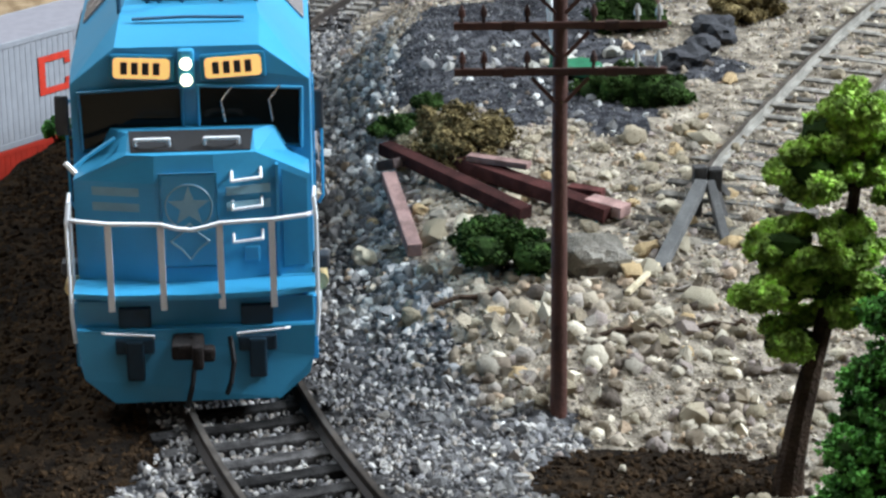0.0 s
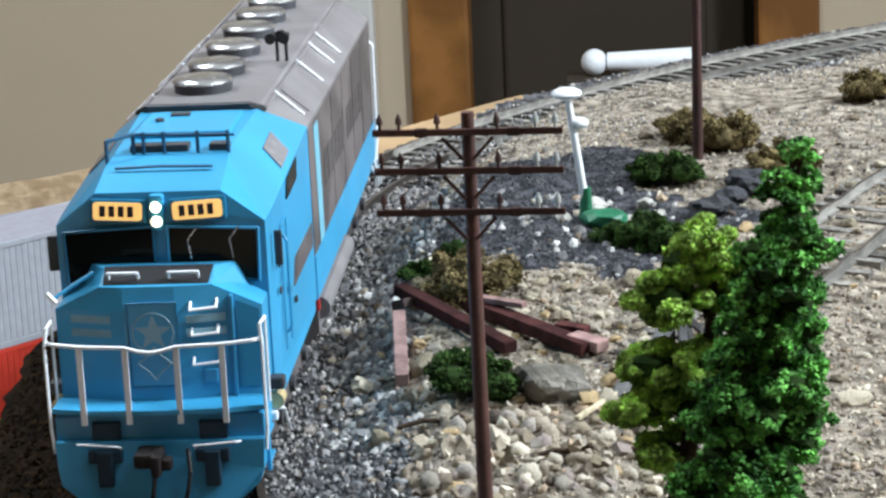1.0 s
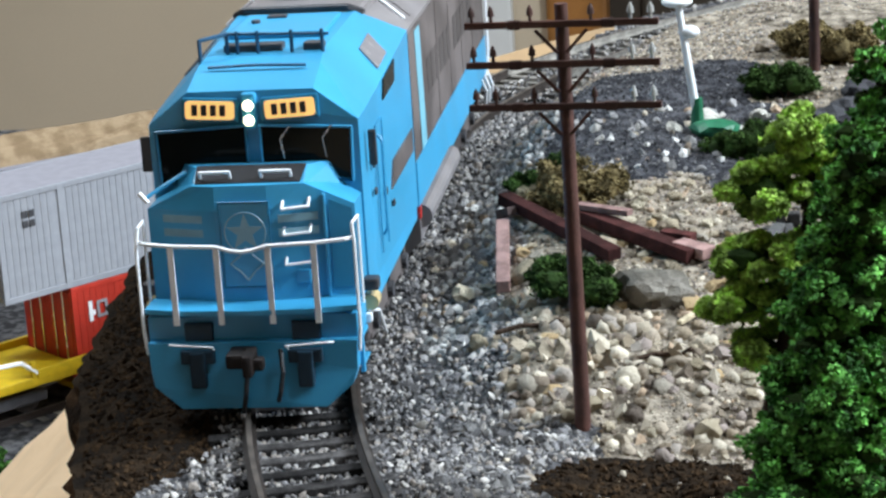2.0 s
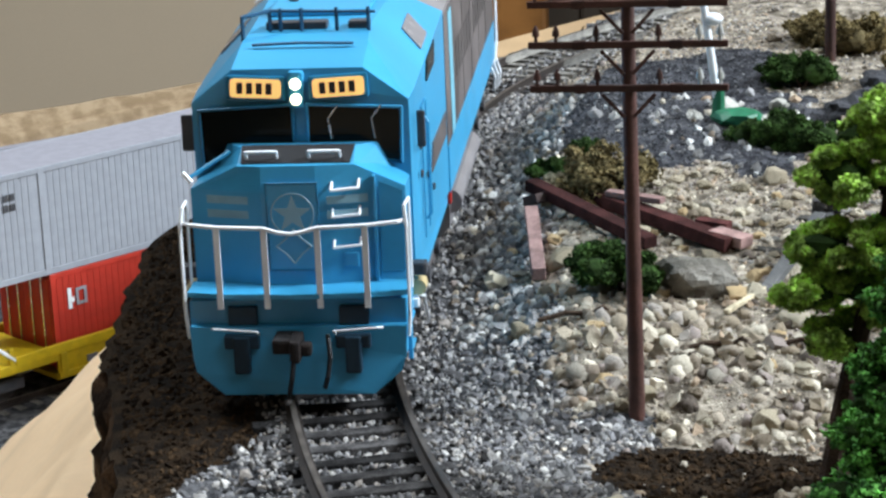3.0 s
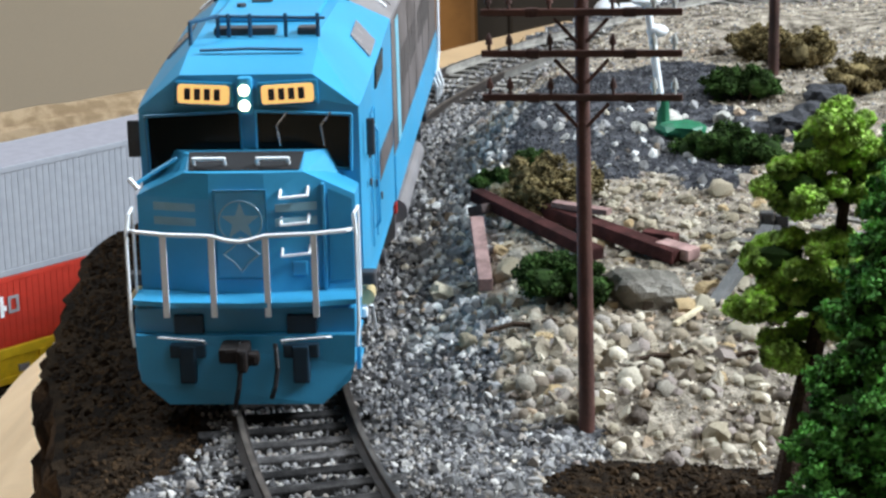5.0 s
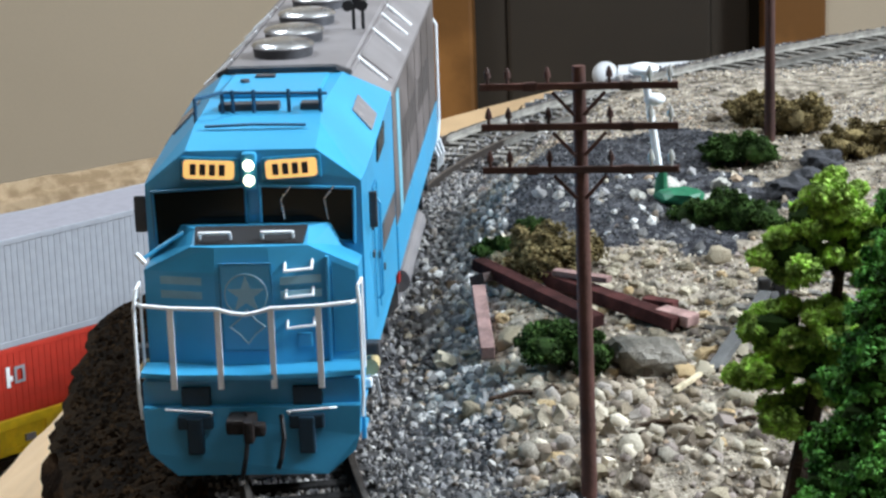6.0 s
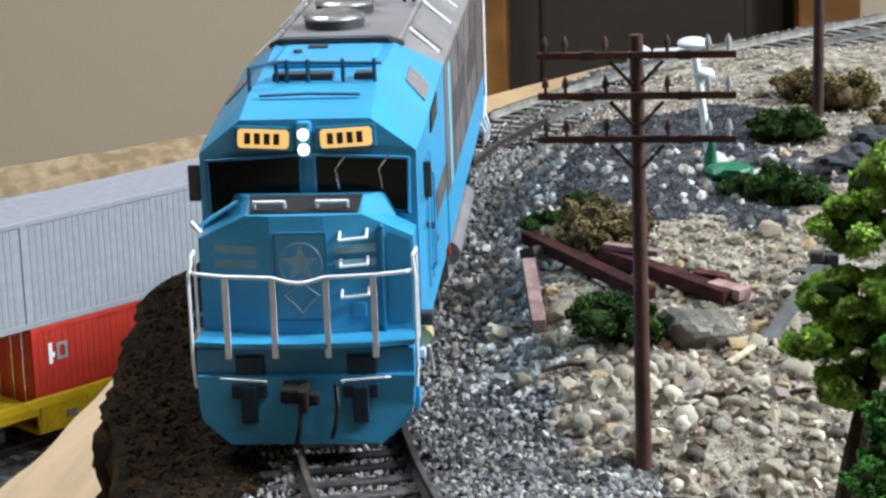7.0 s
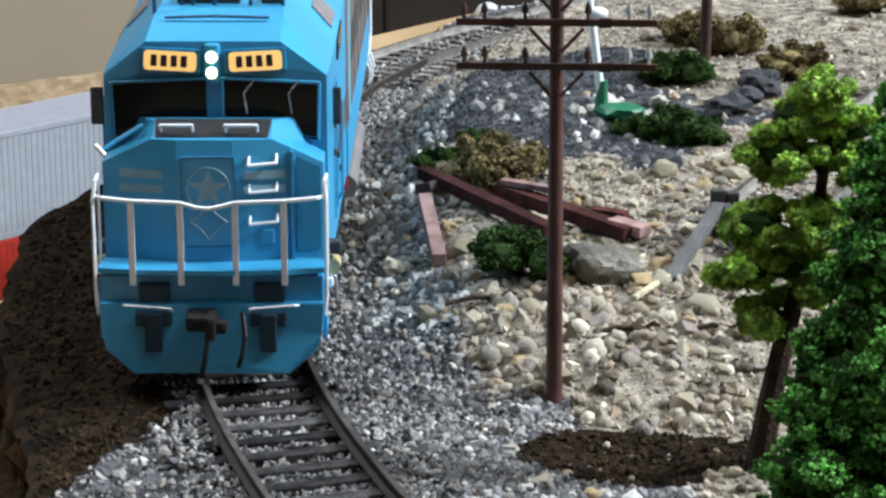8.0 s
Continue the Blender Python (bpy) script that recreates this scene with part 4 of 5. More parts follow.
bush(-2.95, 13.6, 0.36, M["pine"], "small green weed tuft on the edge of the bank", 22, 1.2, 3000)
bush(7.7, 14.4, 0.8, M["bush"], "dark green bush near the far pole", 6, 0.7)
bush(6.9, 10.6, 0.85, M["bush"], "low dark green hedge bush", 7, 0.55)
bush(7.7, 10.6, 0.7, M["bush"], "low dark green hedge bush", 8, 0.5)
bush(9.0, 16.6, 0.95, M["scrub"], "olive brown scrub behind the far pole", 9, 0.8)
bush(8.0, 17.2, 0.8, M["scrub"], "olive brown scrub behind the far pole", 10, 0.8)
bush(9.9, 14.8, 0.75, M["scrub"], "olive scrub on gravel", 11, 0.8)
bush(12.6, 20.6, 0.8, M["scrub"], "olive scrub on gravel", 12, 0.8)


# ---- fallen beams, boulder, buffer stop, lamp ----
def beam(name, a, b, w, h, mat, label):
    a, b = Vector(a), Vector(b)
    d = b - a
    th = part(name, box(B(), -w / 2, w / 2, -d.length / 2, d.length / 2, -h / 2, h / 2, 0.015), mat)
    c = (a + b) / 2 * K
    th.matrix_basis = Matrix.Translation(c) @ d.to_track_quat("Y", "Z").to_matrix().to_4x4()
    return tagged(th, label, "beam", group="scrap beams")


beam("steel_beam", (2.75, 8.1, 0.86), (4.75, 5.6, 0.52), 0.26, 0.2, M["beam"], "long rusty brown scrap beam on gravel")
beam("steel_beam", (3.75, 7.9, 0.72), (6.0, 5.5, 0.50), 0.3, 0.22, M["beam"], "rusty brown scrap beam on gravel")
beam("steel_beam", (2.78, 7.4, 0.58), (3.02, 4.75, 0.28), 0.22, 0.2, M["beam_light"], "pinkish brown scrap beam")
beam("steel_beam", (5.75, 5.95, 0.56), (6.25, 5.55, 0.52), 0.32, 0.18, M["beam_light"], "short rusty scrap beam")
beam("steel_beam", (5.5, 6.4, 0.62), (6.0, 6.15, 0.60), 0.24, 0.16, M["beam"], "short broken rusty scrap beam")
beam("steel_beam", (4.05, 7.5, 0.85), (4.95, 7.0, 0.83), 0.2, 0.1, M["beam_light"], "thin pale plank on scrap beams")
beam("steel_beam", (2.7, 7.9, 0.62), (2.95, 7.5, 0.78), 0.2, 0.16, M["rust"], "short dark rusty scrap beam")


def rock_mesh(seed, rough=0.25, sub=2):
    b = B()
    bmesh.ops.create_icosphere(b, subdivisions=sub, radius=1)
    for v in b.verts:
        n = noise.noise(v.co * 1.3 + Vector((seed * 7.1, 0, 0))) * rough * 1.6 + noise.noise(v.co * 3.1 + Vector((0, seed * 3.3, 0))) * rough * 0.6
        v.co *= 1 + n
    return b


b = rock_mesh(3, 0.32, 3)
bmesh.ops.scale(b, vec=(0.54, 0.42, 0.36), verts=b.verts)
rock = part("boulder", b, M["boulder"])
rock.matrix_basis = pose(5.42 * K, 3.75 * K, (ground_z(5.42, 3.75) + 0.20) * K, 0, 0, 15)
tagged(rock, "grey angular boulder on tan gravel", "boulder")
for k, (x, y, s) in enumerate(((8.35, 12.6, 0.42), (8.8, 13.3, 0.36), (9.15, 14.0, 0.46), (8.6, 12.9, 0.26))):
    b = rock_mesh(30 + k, 0.34, 3)
    bmesh.ops.scale(b, vec=(s, s * 0.8, s * 0.62), verts=b.verts)
    ob = part("boulder", b, M["coal"])
    ob.matrix_basis = pose(x * K, y * K, (ground_z(x, y) + s * 0.2) * K, 0, 0, k * 70)
    tagged(ob, "coal black lump of rock among cinders", "boulder", group="black rocks")


M["loam"] = material("brown_crumbs", (0.030, 0.0175, 0.0085), 0.98, vary=0.4, bump=0.4, island=True)
M["tarred"] = material("tarred_timber", (0.040, 0.037, 0.035), 0.85, vary=0.3, bump=0.4, size=200)
M["timber"] = material("grey_timber", (0.085, 0.083, 0.08), 0.85, vary=0.2, bump=0.4, size=200)


def stick(name, a, b, w, h, mat, parent):
    a, b = Vector(a), Vector(b)
    d = b - a
    bm = box(B(), -w / 2, w / 2, -d.length / 2, d.length / 2, -h / 2, h / 2, 0.02)
    bmesh.ops.transform(bm, matrix=Matrix.Translation((a + b) / 2) @ d.to_track_quat("Y", "Z").to_matrix().to_4x4(), verts=bm.verts)
    return part(name, bm, mat, parent)


def buffer_stop():
    x, y = 7.44, 5.6
    z = ground_z(x, y) - 0.1
    th = thing("buffer_stop", x, y, z, "weathered timber track bumper at the siding end", "buffer stop")
    stick("strut", (-1.02, -2.05, 0.0), (-0.06, -0.1, 0.66), 0.20, 0.14, M["timber"], th)
    stick("foot", (-1.62, -3.05, 0.04), (-1.02, -2.0, 0.07), 0.09, 0.07, M["straw"], th)
    stick("strut", (0.15, -1.1, 0.0), (0.06, -0.1, 0.66), 0.14, 0.14, M["timber"], th)
    stick("post", (-0.12, 0.0, -0.2), (-0.06, 0.0, 0.8), 0.13, 0.13, M["tarred"], th)
    stick("post", (0.36, -0.25, -0.2), (0.10, 0.0, 0.72), 0.14, 0.12, M["tarred"], th)
    stick("post", (0.75, 1.0, -0.1), (0.08, 0.06, 0.7), 0.12, 0.12, M["tarred"], th)
    part("crossbeam", box(B(), -0.18, 0.03, -0.1, 0.1, 0.5, 0.9, 0.03), M["tarred"], th)
    part("crossbeam", box(B(), 0.05, 0.26, -0.1, 0.1, 0.5, 0.86, 0.03), M["tarred"], th)
    return th


buffer_stop()


def yard_lamp(x, y):
    z = ground_z(x, y)
    th = thing("signal_post", x, y, z, "white disc signal post on a green base", "signal post")
    part("mast", tube(B(), (0, 0, 0.3), (-0.28, 0, 2.36), 0.08, 0.065, n=10), M["white"], th)
    d = B()
    bmesh.ops.create_uvsphere(d, u_segments=20, v_segments=10, radius=0.29, matrix=Matrix.Translation((-0.30, 0, 2.44)) @ Matrix.Diagonal((1, 1, 0.4, 1)))
    part("disc", d, M["white"], th, smooth=True)
    d = B()
    bmesh.ops.create_uvsphere(d, u_segments=16, v_segments=8, radius=0.17, matrix=Matrix.Translation((-0.10, 0.05, 1.86)) @ Matrix.Diagonal((1.2, 1, 0.7, 1)))
    part("lamp_body", d, M["white"], th, smooth=True)
    part("base", tube(B(), (0, 0, -0.1), (0.02, 0, 0.62), 0.15, 0.09, n=10), M["green"], th, "green tapered base")
    f = rock_mesh(11, 0.2, 2)
    bmesh.ops.scale(f, vec=(0.46, 0.40, 0.17), verts=f.verts)
    bmesh.ops.translate(f, vec=(0.35, -0.35, 0.12), verts=f.verts)
    part("foot", f, M["green"], th, "green foot plate")
    return th


yard_lamp(6.0, 12.2)


def driftwood(x, y, rz, length, label):
    th = thing("driftwood", x, y, ground_z(x, y), label, "driftwood", group="driftwood sticks", rz=rz)
    part("stick", wire(B(), [(-length / 2, 0, 0.06), (-length * 0.1, 0.06, 0.12), (length * 0.3, 0.0, 0.10), (length / 2, 0.08, 0.16)], 0.04), M["bark"], th)
    part("twig", wire(B(), [(length * 0.3, 0.0, 0.10), (length * 0.42, -0.12, 0.22), (length * 0.5, -0.2, 0.2)], 0.025), M["bark"], th)
    return th


driftwood(5.6, 1.35, 8, 0.9, "dark broken stick lying on tan gravel")
driftwood(6.9, 1.5, -6, 0.7, "dark broken stick lying on tan gravel")
driftwood(3.6, 2.6, 14, 1.0, "pale broken stick lying beside ballast")


# ---- what lies beyond the far track ----
def bottle():
    th = thing("glue_bottle", 6.7, 125.0, -17.3, "white plastic bottle lying on a shelf", "bottle", rz=-4)
    b = B()
    tube(b, (0.6, 0, 0.95), (6.6, 0, 0.95), 0.62, 0.9, n=20)
    part("bottle_body", b, M["white"], th, smooth=True)
    b = B()
    bmesh.ops.create_uvsphere(b, u_segments=20, v_segments=12, radius=0.92, matrix=Matrix.Translation((-0.3, 0, 0.92)))
    part("cap", b, M["white"], th, smooth=True)


tagged(part("shelf_board", box(box(B(), 4.5, 16.0, 123.5, 127.0, -18.1, -17.3, 0.05), 8.0, 12.0, 124.5, 126.0, -100, -18.1), M["door"]), "dark shelf behind the layout", "shelf", kind="structure")
bottle()


def far_ledge():
    xs = np.arange(-62, -5, 0.5)
    verts, faces = [], []
    rows = 12
    for x in xs:
        for k in range(rows):
            f = k / (rows - 1)
            y = 44.6 + 0.80 * (x + 10) + 1.6 * f
            z = -5.9 + (0.75 * math.sin(min(1, f * 1.5) * 1.57) + 0.3 * noise.noise(Vector((x * 0.22, f * 4, 1.0))) + 0.22 * (1 - f) * noise.noise(Vector((x * 1.2, f * 9, 5.0)))) * (1 if k else 0.1)
            verts.append((x, y, z))
    for j in range(len(xs) - 1):
        for k in range(rows - 1):
            a = j * rows + k
            faces.append((a, a + rows, a + rows + 1, a + 1))
    return pydata("far_bank", verts, faces, M["shelf"])


tagged(far_ledge(), "tan carved foam bank behind the container train", "bank", kind="structure")


edge = thing("layout_edge", 0, 0, 0, "pale board edge in front of the foam bank", "board edge", kind="structure")
part("edge_strip", box(B(), -42, 22, -0.35, 0.0, -0.14, 0.06), M["boxroof"], edge, at=Matrix.Translation(Vector((-10, 44.4, -5.85)) * K) @ Matrix.Rotation(math.atan2(0.8, 1), 4, "Z"))
def edge_board():
    """The pale plywood shelf that follows the outside of the far curve."""
    rings = []
    for k in range(120, len(LINE) - 2, 2):
        a, c = LINE[k], LINE[k + 2]
        if 22.0 < a.y < 31:
            t = (c - a).normalized()
            out = Vector((-t.y, t.x, 0))
            rings.append([a + out * u + Vector((0, 0, z)) for u, z in ((2.25, -1.25), (4.15, -1.25), (4.15, -0.76), (4.10, -0.74), (2.30, -0.74), (2.25, -0.76))])
    return part("layout_fascia", loft(B(), rings), M["board"])


tagged(edge_board(), "light plywood edge board behind the far track", "board", kind="structure")


def bench(name, x0, x1, y0, y1, z, label):
    """A plain plywood deck on four legs that carries one level of the layout."""
    th = thing(name, 0, 0, 0, label, "bench", kind="structure")
    part("deck", box(B(), x0, x1, y0, y1, z - 1.2, z, 0.05), M["board"], th)
    for x in (x0 + 2, x1 - 2):
        for y in (y0 + 2, y1 - 2):
            part("leg", box(B(), x - 2, x + 2, y - 2, y + 2, -100, z - 1.2, 0.1), M["board"], th)
    return th


bench("layout_bench", 4.5, 24, -8, 36, -2.0, "plain plywood bench under the upper level")
bench("layout_bench", -60, 3, -30, 61, -9.75, "plain plywood bench under the lower level")


# ---- container train on the lower level ----
ANG = 49.0
WAGON = Vector((-12.16, 25.03, -6.1))


def beside(x, y, z):
    """A place along the wagon: x along its side, y across it, z over the foot of the upper container."""
    a = radians(ANG)
    return Vector((WAGON.x + x * math.cos(a) - y * math.sin(a), WAGON.y + x * math.sin(a) + y * math.cos(a), WAGON.z + z))


def container(x, z, length, h, mat, roof, label, posts=()):
    """A corrugated box: ribbed sides, frame rails, corner posts and castings, end doors with lock rods."""
    p = beside(x, 0, z)
    th = thing("container", p.x, p.y, p.z, label, "container", group="containers", rz=ANG)
    w = 2.44
    part("body", box(B(), 0.03, length - 0.03, 0.03, w - 0.03, 0.05, h - 0.03), mat, th)
    for near, out in ((True, 0.0), (False, w - 0.04)):
        rib = B()
        n = int(length / 0.2)
        for k in range(n):
            x0 = 0.2 + k * (length - 0.4) / n
            if min([abs(x0 + 0.07 - q) for q in posts] or [9]) > 0.18:
                box(rib, x0, x0 + 0.11, out + (0.018 if near else 0.0), out + (0.04 if near else 0.022), 0.15, h - 0.12)
        part("corrugation", rib, mat, th)
    part("roof", box(B(), 0.02, length - 0.02, 0.03, w - 0.03, h - 0.03, h + 0.012), roof, th)
    for y0 in (-0.006, w - 0.074):
        part("top_rail", box(B(), 0, length, y0, y0 + 0.08, h - 0.13, h + 0.018, 0.015), mat, th)
        part("bottom_rail", box(B(), 0, length, y0, y0 + 0.08, 0, 0.16, 0.015), mat, th)
        for cx in (0.0, length - 0.16):
            part("corner_post", box(B(), cx, cx + 0.16, y0 - 0.005, y0 + 0.085, 0, h, 0.015), mat, th)
            for cz in (0.0, h - 0.14):
                part("corner_casting", box(B(), cx - 0.01, cx + 0.19, y0 - 0.012, y0 + 0.1, cz, cz + 0.15, 0.02), mat, th)
        for q in posts:
            part("middle_post", box(B(), q - 0.09, q + 0.09, y0 - 0.004, y0 + 0.084, 0, h, 0.015), mat, th)
    for y0 in (0.1, w / 2 + 0.01):
        door = part("end_door", box(B(), -0.02, 0.04, y0, y0 + w / 2 - 0.11, 0.16, h - 0.13, 0.01), mat, th)
        for yy in (y0 + 0.28, y0 + 0.78):
            part("lock_rod", tube(B(), (-0.05, yy, 0.1), (-0.05, yy, h - 0.1), 0.025), M["steel"], door, "bare metal lock rod")
    return th


def well_wagon():
    p = beside(0, 0, -2.65)
    th = thing("well_wagon", p.x, p.y, p.z, "yellow double-stack well wagon carrying two containers", "wagon", rz=ANG)
    for y0 in (-0.22, 2.52):
        side = part("side_sill", box(B(), 0.6, 15.5, y0, y0 + 0.14, 0.52, 0.80, 0.03), M["yellow"], th)
        part("web", box(B(), 1.9, 14.3, y0 + 0.05, y0 + 0.10, -0.02, 0.54), M["yellow"], side)
        part("lower_chord", box(B(), 1.9, 14.3, y0 - 0.01, y0 + 0.15, -0.16, 0.02, 0.02), M["yellow"], side)
        for k in range(9):
            x = 1.95 + k * 1.5
            part("side_post", box(B(), x, x + 0.2, y0 - 0.03, y0 + 0.12, -0.12, 0.56, 0.02), M["yellow"], side)
        for x in (2.7, 5.8, 8.9):
            part("notice", box(B(), x + 0.1, x + 0.42, y0 - 0.006 if y0 < 0 else y0 + 0.10, y0 + 0.052 if y0 < 0 else y0 + 0.108, 0.1, 0.28), M["boxroof"], side, "pale unreadable notice")
    part("well_floor", box(B(), 1.9, 14.3, -0.1, 2.56, -0.2, -0.06), M["yellow"], th)
    for s, x0 in ((1, -2.2), (-1, 18.35)):
        end = part("end_platform", box(B(), min(x0, x0 + s * 4.1), max(x0, x0 + s * 4.1), -0.2, 2.64, 0.34, 0.60, 0.04), M["yellow"], th)
        part("centre_sill", box(B(), min(x0 - s * 0.4, x0 + s * 4), max(x0 - s * 0.4, x0 + s * 4), 0.95, 1.5, -0.1, 0.36, 0.03), M["yellow"], end)
        for y0 in (-0.16, 2.5):
            rail = wire(B(), [(x0 + s * 0.7, y0, 0.58), (x0 + s * 0.85, y0, 1.02), (x0 + s * 1.5, y0, 1.14), (x0 + s * 2.35, y0, 1.08), (x0 + s * 2.9, y0, 0.62)], 0.06)
            part("end_hoop", rail, M["white"], end, "pale hoop over the wagon end")
            for dx in (0.8, 2.7):
                part("end_post", box(B(), x0 + s * dx - 0.07, x0 + s * dx + 0.07, y0 - 0.04, y0 + 0.08, 0.56, 1.04, 0.02), M["yellow"], end)
        part("coupler", box(B(), min(x0 - s * 1.0, x0 - s * 0.3), max(x0 - s * 1.0, x0 - s * 0.3), 1.05, 1.4, 0.0, 0.3, 0.05), M["rust"], end)
        truck = part("truck", box(B(), x0 + s * 1.9 - 1.3, x0 + s * 1.9 + 1.3, 0.35, 2.1, -0.28, 0.08, 0.06), M["dark"], th, "dark four-wheel truck")
        for y0 in (0.15, 2.15):
            part("side_frame", box(B(), x0 + s * 1.9 - 1.35, x0 + s * 1.9 + 1.35, y0, y0 + 0.16, -0.22, 0.12, 0.06), M["dark"], truck)
        for dx in (-0.87, 0.87):
            wheel = B()
            for y0 in (0.45, 1.85):
                tube(wheel, (x0 + s * 1.9 + dx, y0, -0.12), (x0 + s * 1.9 + dx, y0 + 0.14, -0.12), 0.42, n=20)
            part("wheelset", wheel, M["dark"], truck)
    return th


well_wagon()
upper = container(0.0, 0.0, 16.15, 2.85, M["boxwhite"], M["boxroof"], "long pale grey corrugated container stacked on a red one", posts=(1.98, 14.17))
lower = container(1.98, -2.62, 12.19, 2.59, M["boxred"], M["boxred"], "red corrugated container in a yellow wagon")
# marks on the near side
for x, z in ((0.78, 2.18), (0.99, 2.18), (0.78, 1.92), (0.99, 1.92)):
    part("dark_mark", box(B(), x, x + 0.15, -0.012, -0.003, z, z + 0.18), M["dark"], upper, "dark unreadable mark")
for a, b, c, d in ((10.45, 11.6, 2.06, 2.24), (10.45, 10.68, 1.34, 2.06), (10.45, 11.6, 1.18, 1.36), (11.40, 11.6, 1.36, 1.52), (11.40, 11.6, 1.9, 2.06)):
    part("red_bar", box(B(), a, b, -0.012, -0.003, c, d), M["boxred"], upper, "red bar of a large painted sign")
for a, b, c, d in ((0.50, 0.62, 1.56, 2.12), (0.62, 0.70, 1.72, 1.86), (0.76, 1.10, 1.62, 1.70), (0.76, 0.84, 1.70, 2.00), (1.02, 1.10, 1.70, 2.00), (0.76, 1.10, 2.00, 2.08)):
    part("white_mark", box(B(), a, b, -0.012, -0.003, c, d), M["white" if a < 0.7 else "boxwhite"], lower, "white painted mark")
rails = [beside(x, 1.22, 0) for x in np.arange(-14.0, 27.0, 0.25)]
railway([Vector((p.x, p.y, 0)) for p in rails], "lower_track", "dark track on the lower level under the wagon", [(-1, 0, 164, M["rail"]), (1, 0, 164, M["rail"])], top=WAGON.z - 3.19)
bush(-10.1, 17.2, 0.75, M["pine"], "bright green bush beside the lower track", 21, 1.0, z=lower_z(-10.1, 17.2))


# ---- stones ----
ICO = [(0, 0, 1.0), (0.89, 0, 0.45), (0.28, 0.85, 0.45), (-0.72, 0.53, 0.45), (-0.72, -0.53, 0.45), (0.28, -0.85, 0.45), (0.72, 0.53, -0.45), (-0.28, 0.85, -0.45), (-0.89, 0, -0.45), (-0.28, -0.85, -0.45), (0.72, -0.53, -0.45), (0, 0, -1.0)]
ICO_F = [(0, 1, 2), (0, 2, 3), (0, 3, 4), (0, 4, 5), (0, 5, 1), (1, 6, 2), (2, 7, 3), (3, 8, 4), (4, 9, 5), (5, 10, 1), (2, 6, 7), (3, 7, 8), (4, 8, 9), (5, 9, 10), (1, 10, 6), (11, 7, 6), (11, 8, 7), (11, 9, 8), (11, 10, 9), (11, 6, 10)]
OCT = [(1, 0, 0), (0, 1, 0), (-1, 0, 0), (0, -1, 0), (0, 0, 1), (0, 0, -1), (0.62, 0.62, 0.45), (-0.62, 0.62, 0.4), (-0.6, -0.62, 0.45), (0.62, -0.6, 0.4)]
OCT_F = [(0, 6, 4), (6, 1, 4), (1, 7, 4), (7, 2, 4), (2, 8, 4), (8, 3, 4), (3, 9, 4), (9, 0, 4), (0, 5, 6), (6, 5, 1), (1, 5, 7), (7, 5, 2), (2, 5, 8), (8, 5, 3), (3, 5, 9), (9, 5, 0)]


def scatter(name, places, mat, label, round_ones=False, shade=False, crushed=False):
    """Crumbs of stone at (x, y, size), joined."""
    rng = random.Random(len(places))
    base, tris = np.array(ICO if round_ones or crushed else OCT), ICO_F if round_ones or crushed else OCT_F
    wobble = 0.38 if crushed else 0.2 if round_ones else 0.24
    V, F = [], []
    for x, y, s, z in places:
        m = np.array(Euler((rng.uniform(0, 6), rng.uniform(0, 6), rng.uniform(0, 6))).to_matrix())
        p = (base * [rng.uniform(0.65, 1.35), rng.uniform(0.55, 1.05), rng.uniform(0.42, 0.9)] * np.array([[rng.uniform(1 - wobble, 1 + wobble)] for _ in base])) @ m.T * s + (x, y, z)
        n = len(V) * len(base)
        V.append(p)
        F += [(a + n, b + n, c + n) for a, b, c in tris]
    verts = np.concatenate(V)
    ob = pydata(name, verts, F, mat, smooth=shade or round_ones)
    return tagged(ob, label, "gravel", kind="stuff")


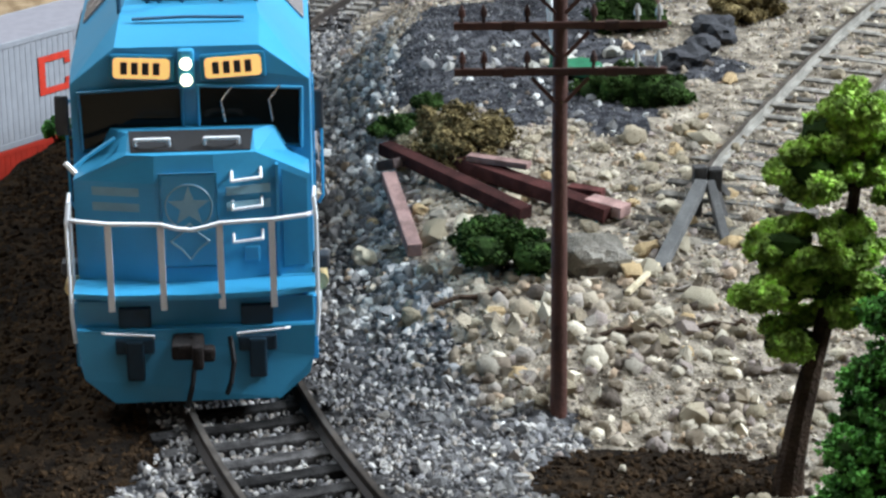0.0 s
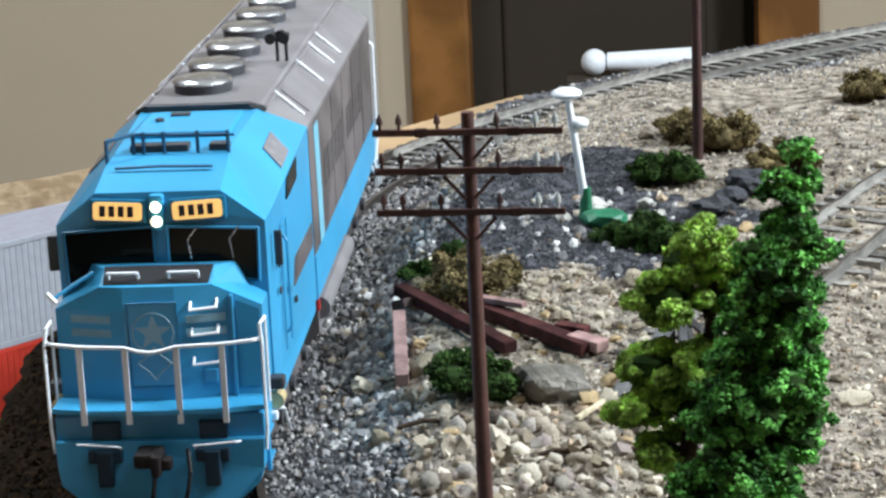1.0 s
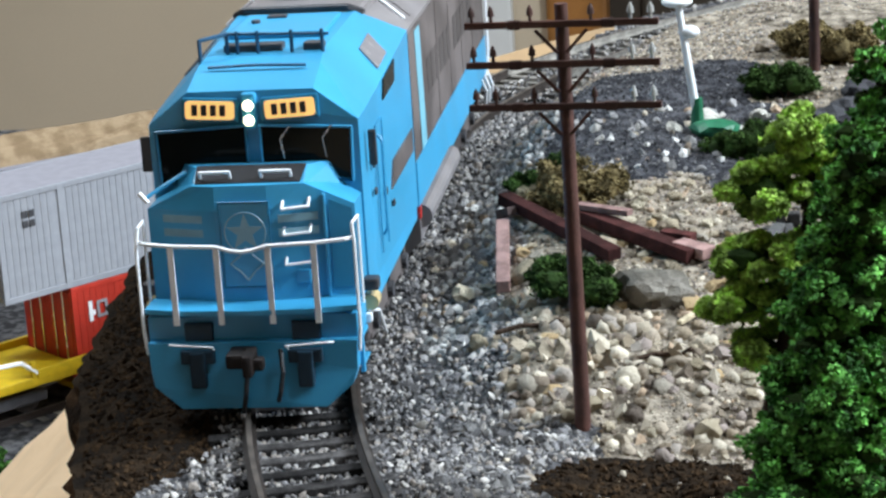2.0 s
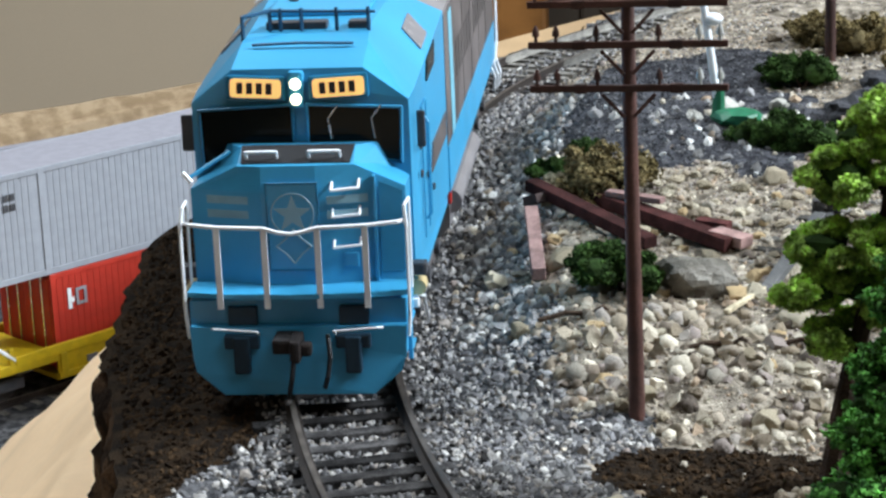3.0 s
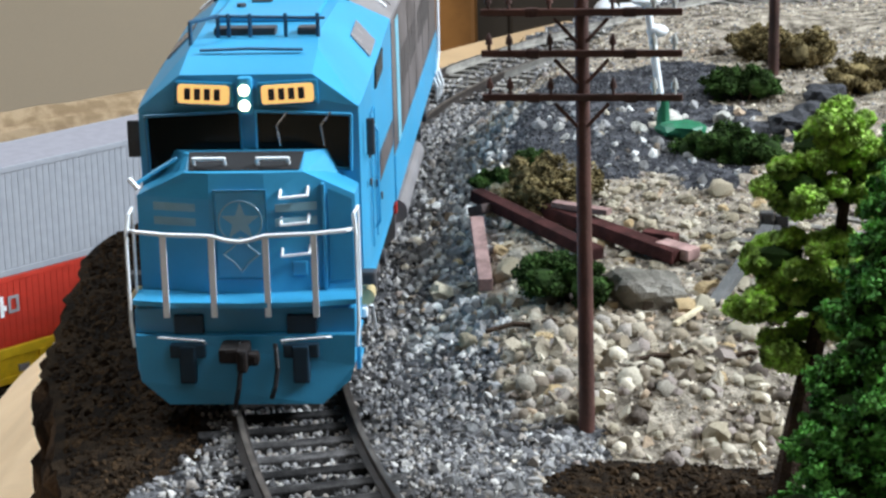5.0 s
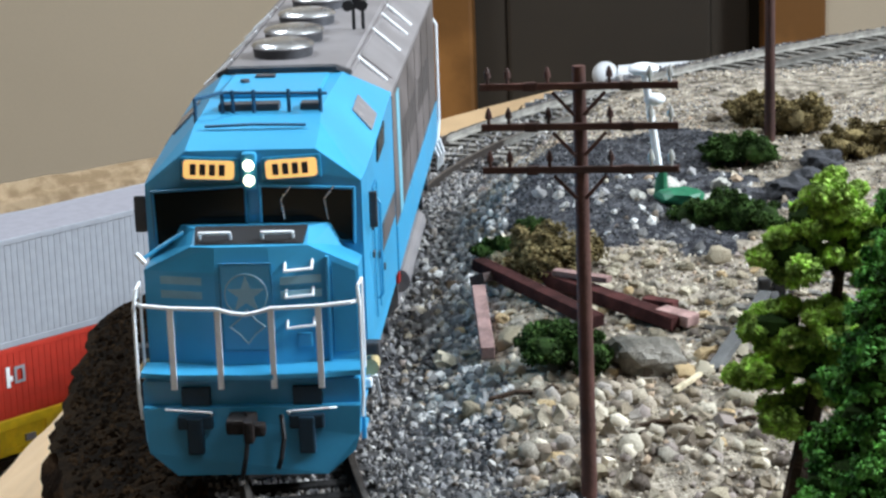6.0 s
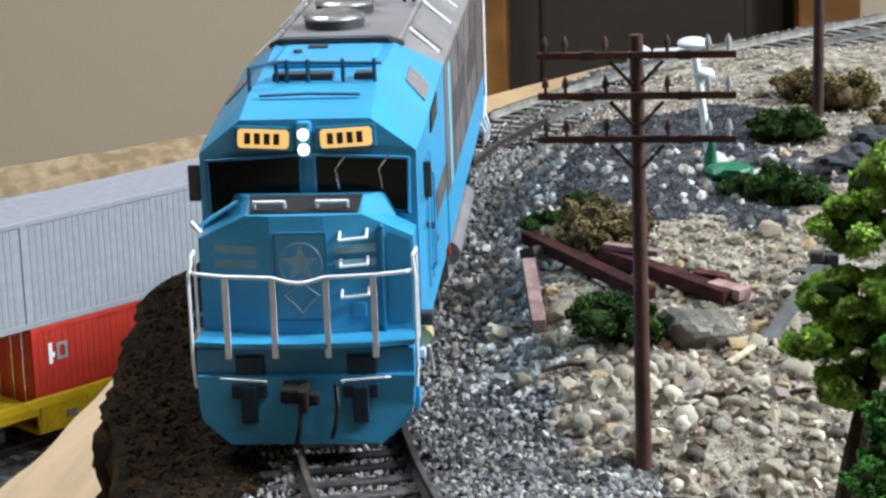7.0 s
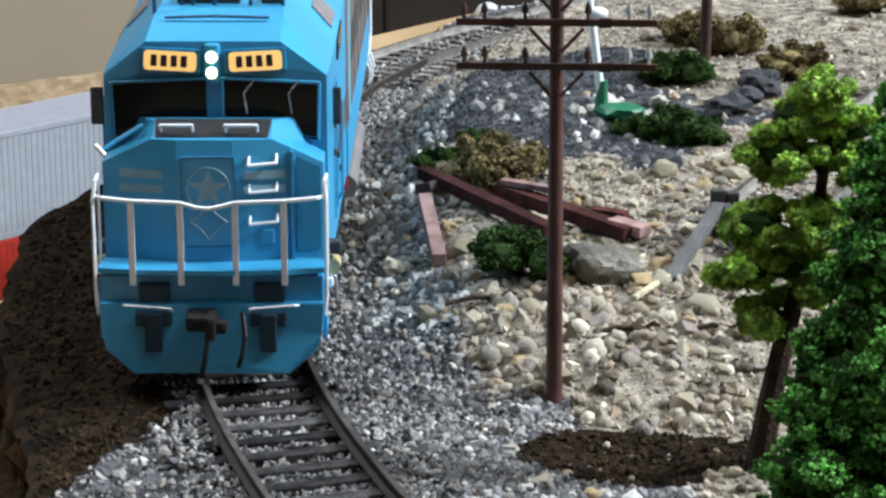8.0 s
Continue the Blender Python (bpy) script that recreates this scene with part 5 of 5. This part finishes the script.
rng = random.Random(21)
bal, tan, coal, loam, cob, lite = [], [], [], [], [], []
for k in range(114000):
    if k > 109000:
        p = LINE[rng.randrange(14, 70) if k % 5 else rng.randrange(120, len(LINE) - 4)]
        x, y = p.x + rng.uniform(-1.5, 1.5), p.y + rng.uniform(-1, 1)
    elif k > 99000:
        x, y = rng.uniform(6, 24), rng.uniform(17, 36)
    elif k > 84000:
        x, y = rng.uniform(2.2, 10.5), rng.uniform(-4.5, 9)
    elif k < 58000:
        y = rng.uniform(-8, 20)
        x = rng.uniform(-4.5, 12.5)
    else:
        p = LINE[rng.randrange(90, len(LINE))]
        x, y = p.x + rng.uniform(-2.4, 6.5), p.y + rng.uniform(-3, 2)
    if x < cliff_x(y) + 0.15:
        continue
    d = side_of_line(x, y)
    if y > 17 and d < -2.2:
        continue
    what = kind_of(x, y)
    z = ground_z(x, y)
    if what == "soil":
        if x > 3 and rng.random() < 0.025:
            cob.append((x, y, 0.03 + 0.08 * rng.random() ** 2, z))
            continue
        loam.append((x, y, 0.02 + 0.06 * rng.random() ** 2 if x > 2 else rng.uniform(0.025, 0.075), z - 0.012))
        continue
    if what == "bed":
        if abs(d) < 1.3 and y < 16 and rng.random() < 0.1:
            continue
        s = rng.uniform(0.026, 0.058) if abs(d) < 1.5 or rng.random() < 0.72 else 0.04 + 0.08 * rng.random() ** 2
        if y > 20 and rng.random() < 0.5:
            tan.append((x, y, rng.uniform(0.025, 0.055), z + (0.01 if abs(d) < 1.6 else -0.01)))
        elif (1.7 < d < 4.5) and rng.random() < (0.03 if y < 2.5 else 0.42 if y < 12 else 0.3):
            (cob if rng.random() < 0.2 else lite).append((x, y, 0.04 + 0.10 * rng.random() ** 2, z + 0.015))
        else:
            bal.append((x, y, s, z + ((0.015 if y > 30 else 0.125 if y > 11 else 0.042 if abs(d) < 0.85 else 0.09) if abs(d) < 1.6 else 0.0)))
    elif what == "cinder":
        if y < 14 and rng.random() < 0.04:
            (cob if rng.random() < 0.25 else lite).append((x, y, 0.06 + 0.12 * rng.random() ** 2, z))
        else:
            coal.append((x, y, rng.uniform(0.02, 0.055), z - 0.008))
    else:
        near = 1 - min(1.0, (((x - 5.0) / 3.6) ** 2 + ((y - 1.4) / 4.6) ** 2) ** 0.5)
        n = 0.5 + noise.noise(Vector((x * 0.8, y * 0.8, 3.0)))
        if rng.random() < (0.12 + 0.24 * near * n if y < 15 else 0.03):
            cob.append((x, y, 0.04 + (0.07 + 0.16 * near) * rng.random() ** 2.2, z - 0.005))
        elif y > 13 and rng.random() < 0.45:
            (tan if rng.random() < 0.6 else bal).append((x, y, rng.uniform(0.025, 0.05), z - 0.01))
        elif rng.random() < 0.55 - 0.15 * near:
            tan.append((x, y, rng.uniform(0.022, 0.06), z - 0.012))
scatter("ballast", bal, M["ballast"], "grey crushed-stone ballast along the rails", crushed=True)
scatter("gravel", tan, M["gravel"], "fine pale tan gravel over the hillside", shade=True)
scatter("pebbles", cob[::2], M["gravel"], "loose cream and tan pebbles on the hillside", True)
scatter("stone_chips", cob[1::2], M["gravel"], "angular tan stone chips on the hillside")
scatter("light_chips", lite, M["chips"], "pale grey crushed stones beside the ballast", crushed=True)
scatter("loose_soil", loam, M["loam"], "crumbly dark brown soil", crushed=True)
scatter("cinders", coal, M["coal"], "black cinders strewn on the slope")

# single stones, children of the ground
stones = [mesh_of("stone", rock_mesh(k + 20, 0.30, 2), M["stone"], smooth=True) for k in range(8)]
pale = [mesh_of("stone", rock_mesh(k + 40, 0.30, 2), M["palestone"], smooth=True) for k in range(3)]
rng = random.Random(5)
made = 0
while made < 300:
    x, y = (rng.uniform(2.2, 8.5), rng.uniform(-4.0, 9)) if made < 195 else (rng.uniform(7.0, 14.0), rng.uniform(-1, 20)) if made < 260 else (rng.uniform(5.0, 8.2), rng.uniform(4.0, 10.0))
    by_lamp = 180 <= made < 195
    if by_lamp:
        x, y = 6.45 + rng.uniform(-0.9, 1.1), 12.35 + rng.uniform(-0.2, 0.9)
    d = gap(x, y, LINE_XY[::3])
    if kind_of(x, y) != "grit" and rng.random() < 0.93 and not by_lamp:
        continue
    if d < 1.7:
        continue
    s = rng.uniform(0.08, 0.14) if rng.random() < 0.86 else rng.uniform(0.14, 0.25)
    ob = new("stone", rng.choice(pale if by_lamp else stones))
    s = s * 1.1 if by_lamp else s
    ob.parent = ground
    ob.matrix_basis = Matrix.LocRotScale(Vector((x, y, ground_z(x, y) + s * 0.25)) * K, Euler((rng.uniform(-0.4, 0.4), rng.uniform(-0.4, 0.4), rng.uniform(0, 6))), (s * rng.uniform(0.9, 1.3), s, s * rng.uniform(0.55, 0.85)))
    made += 1
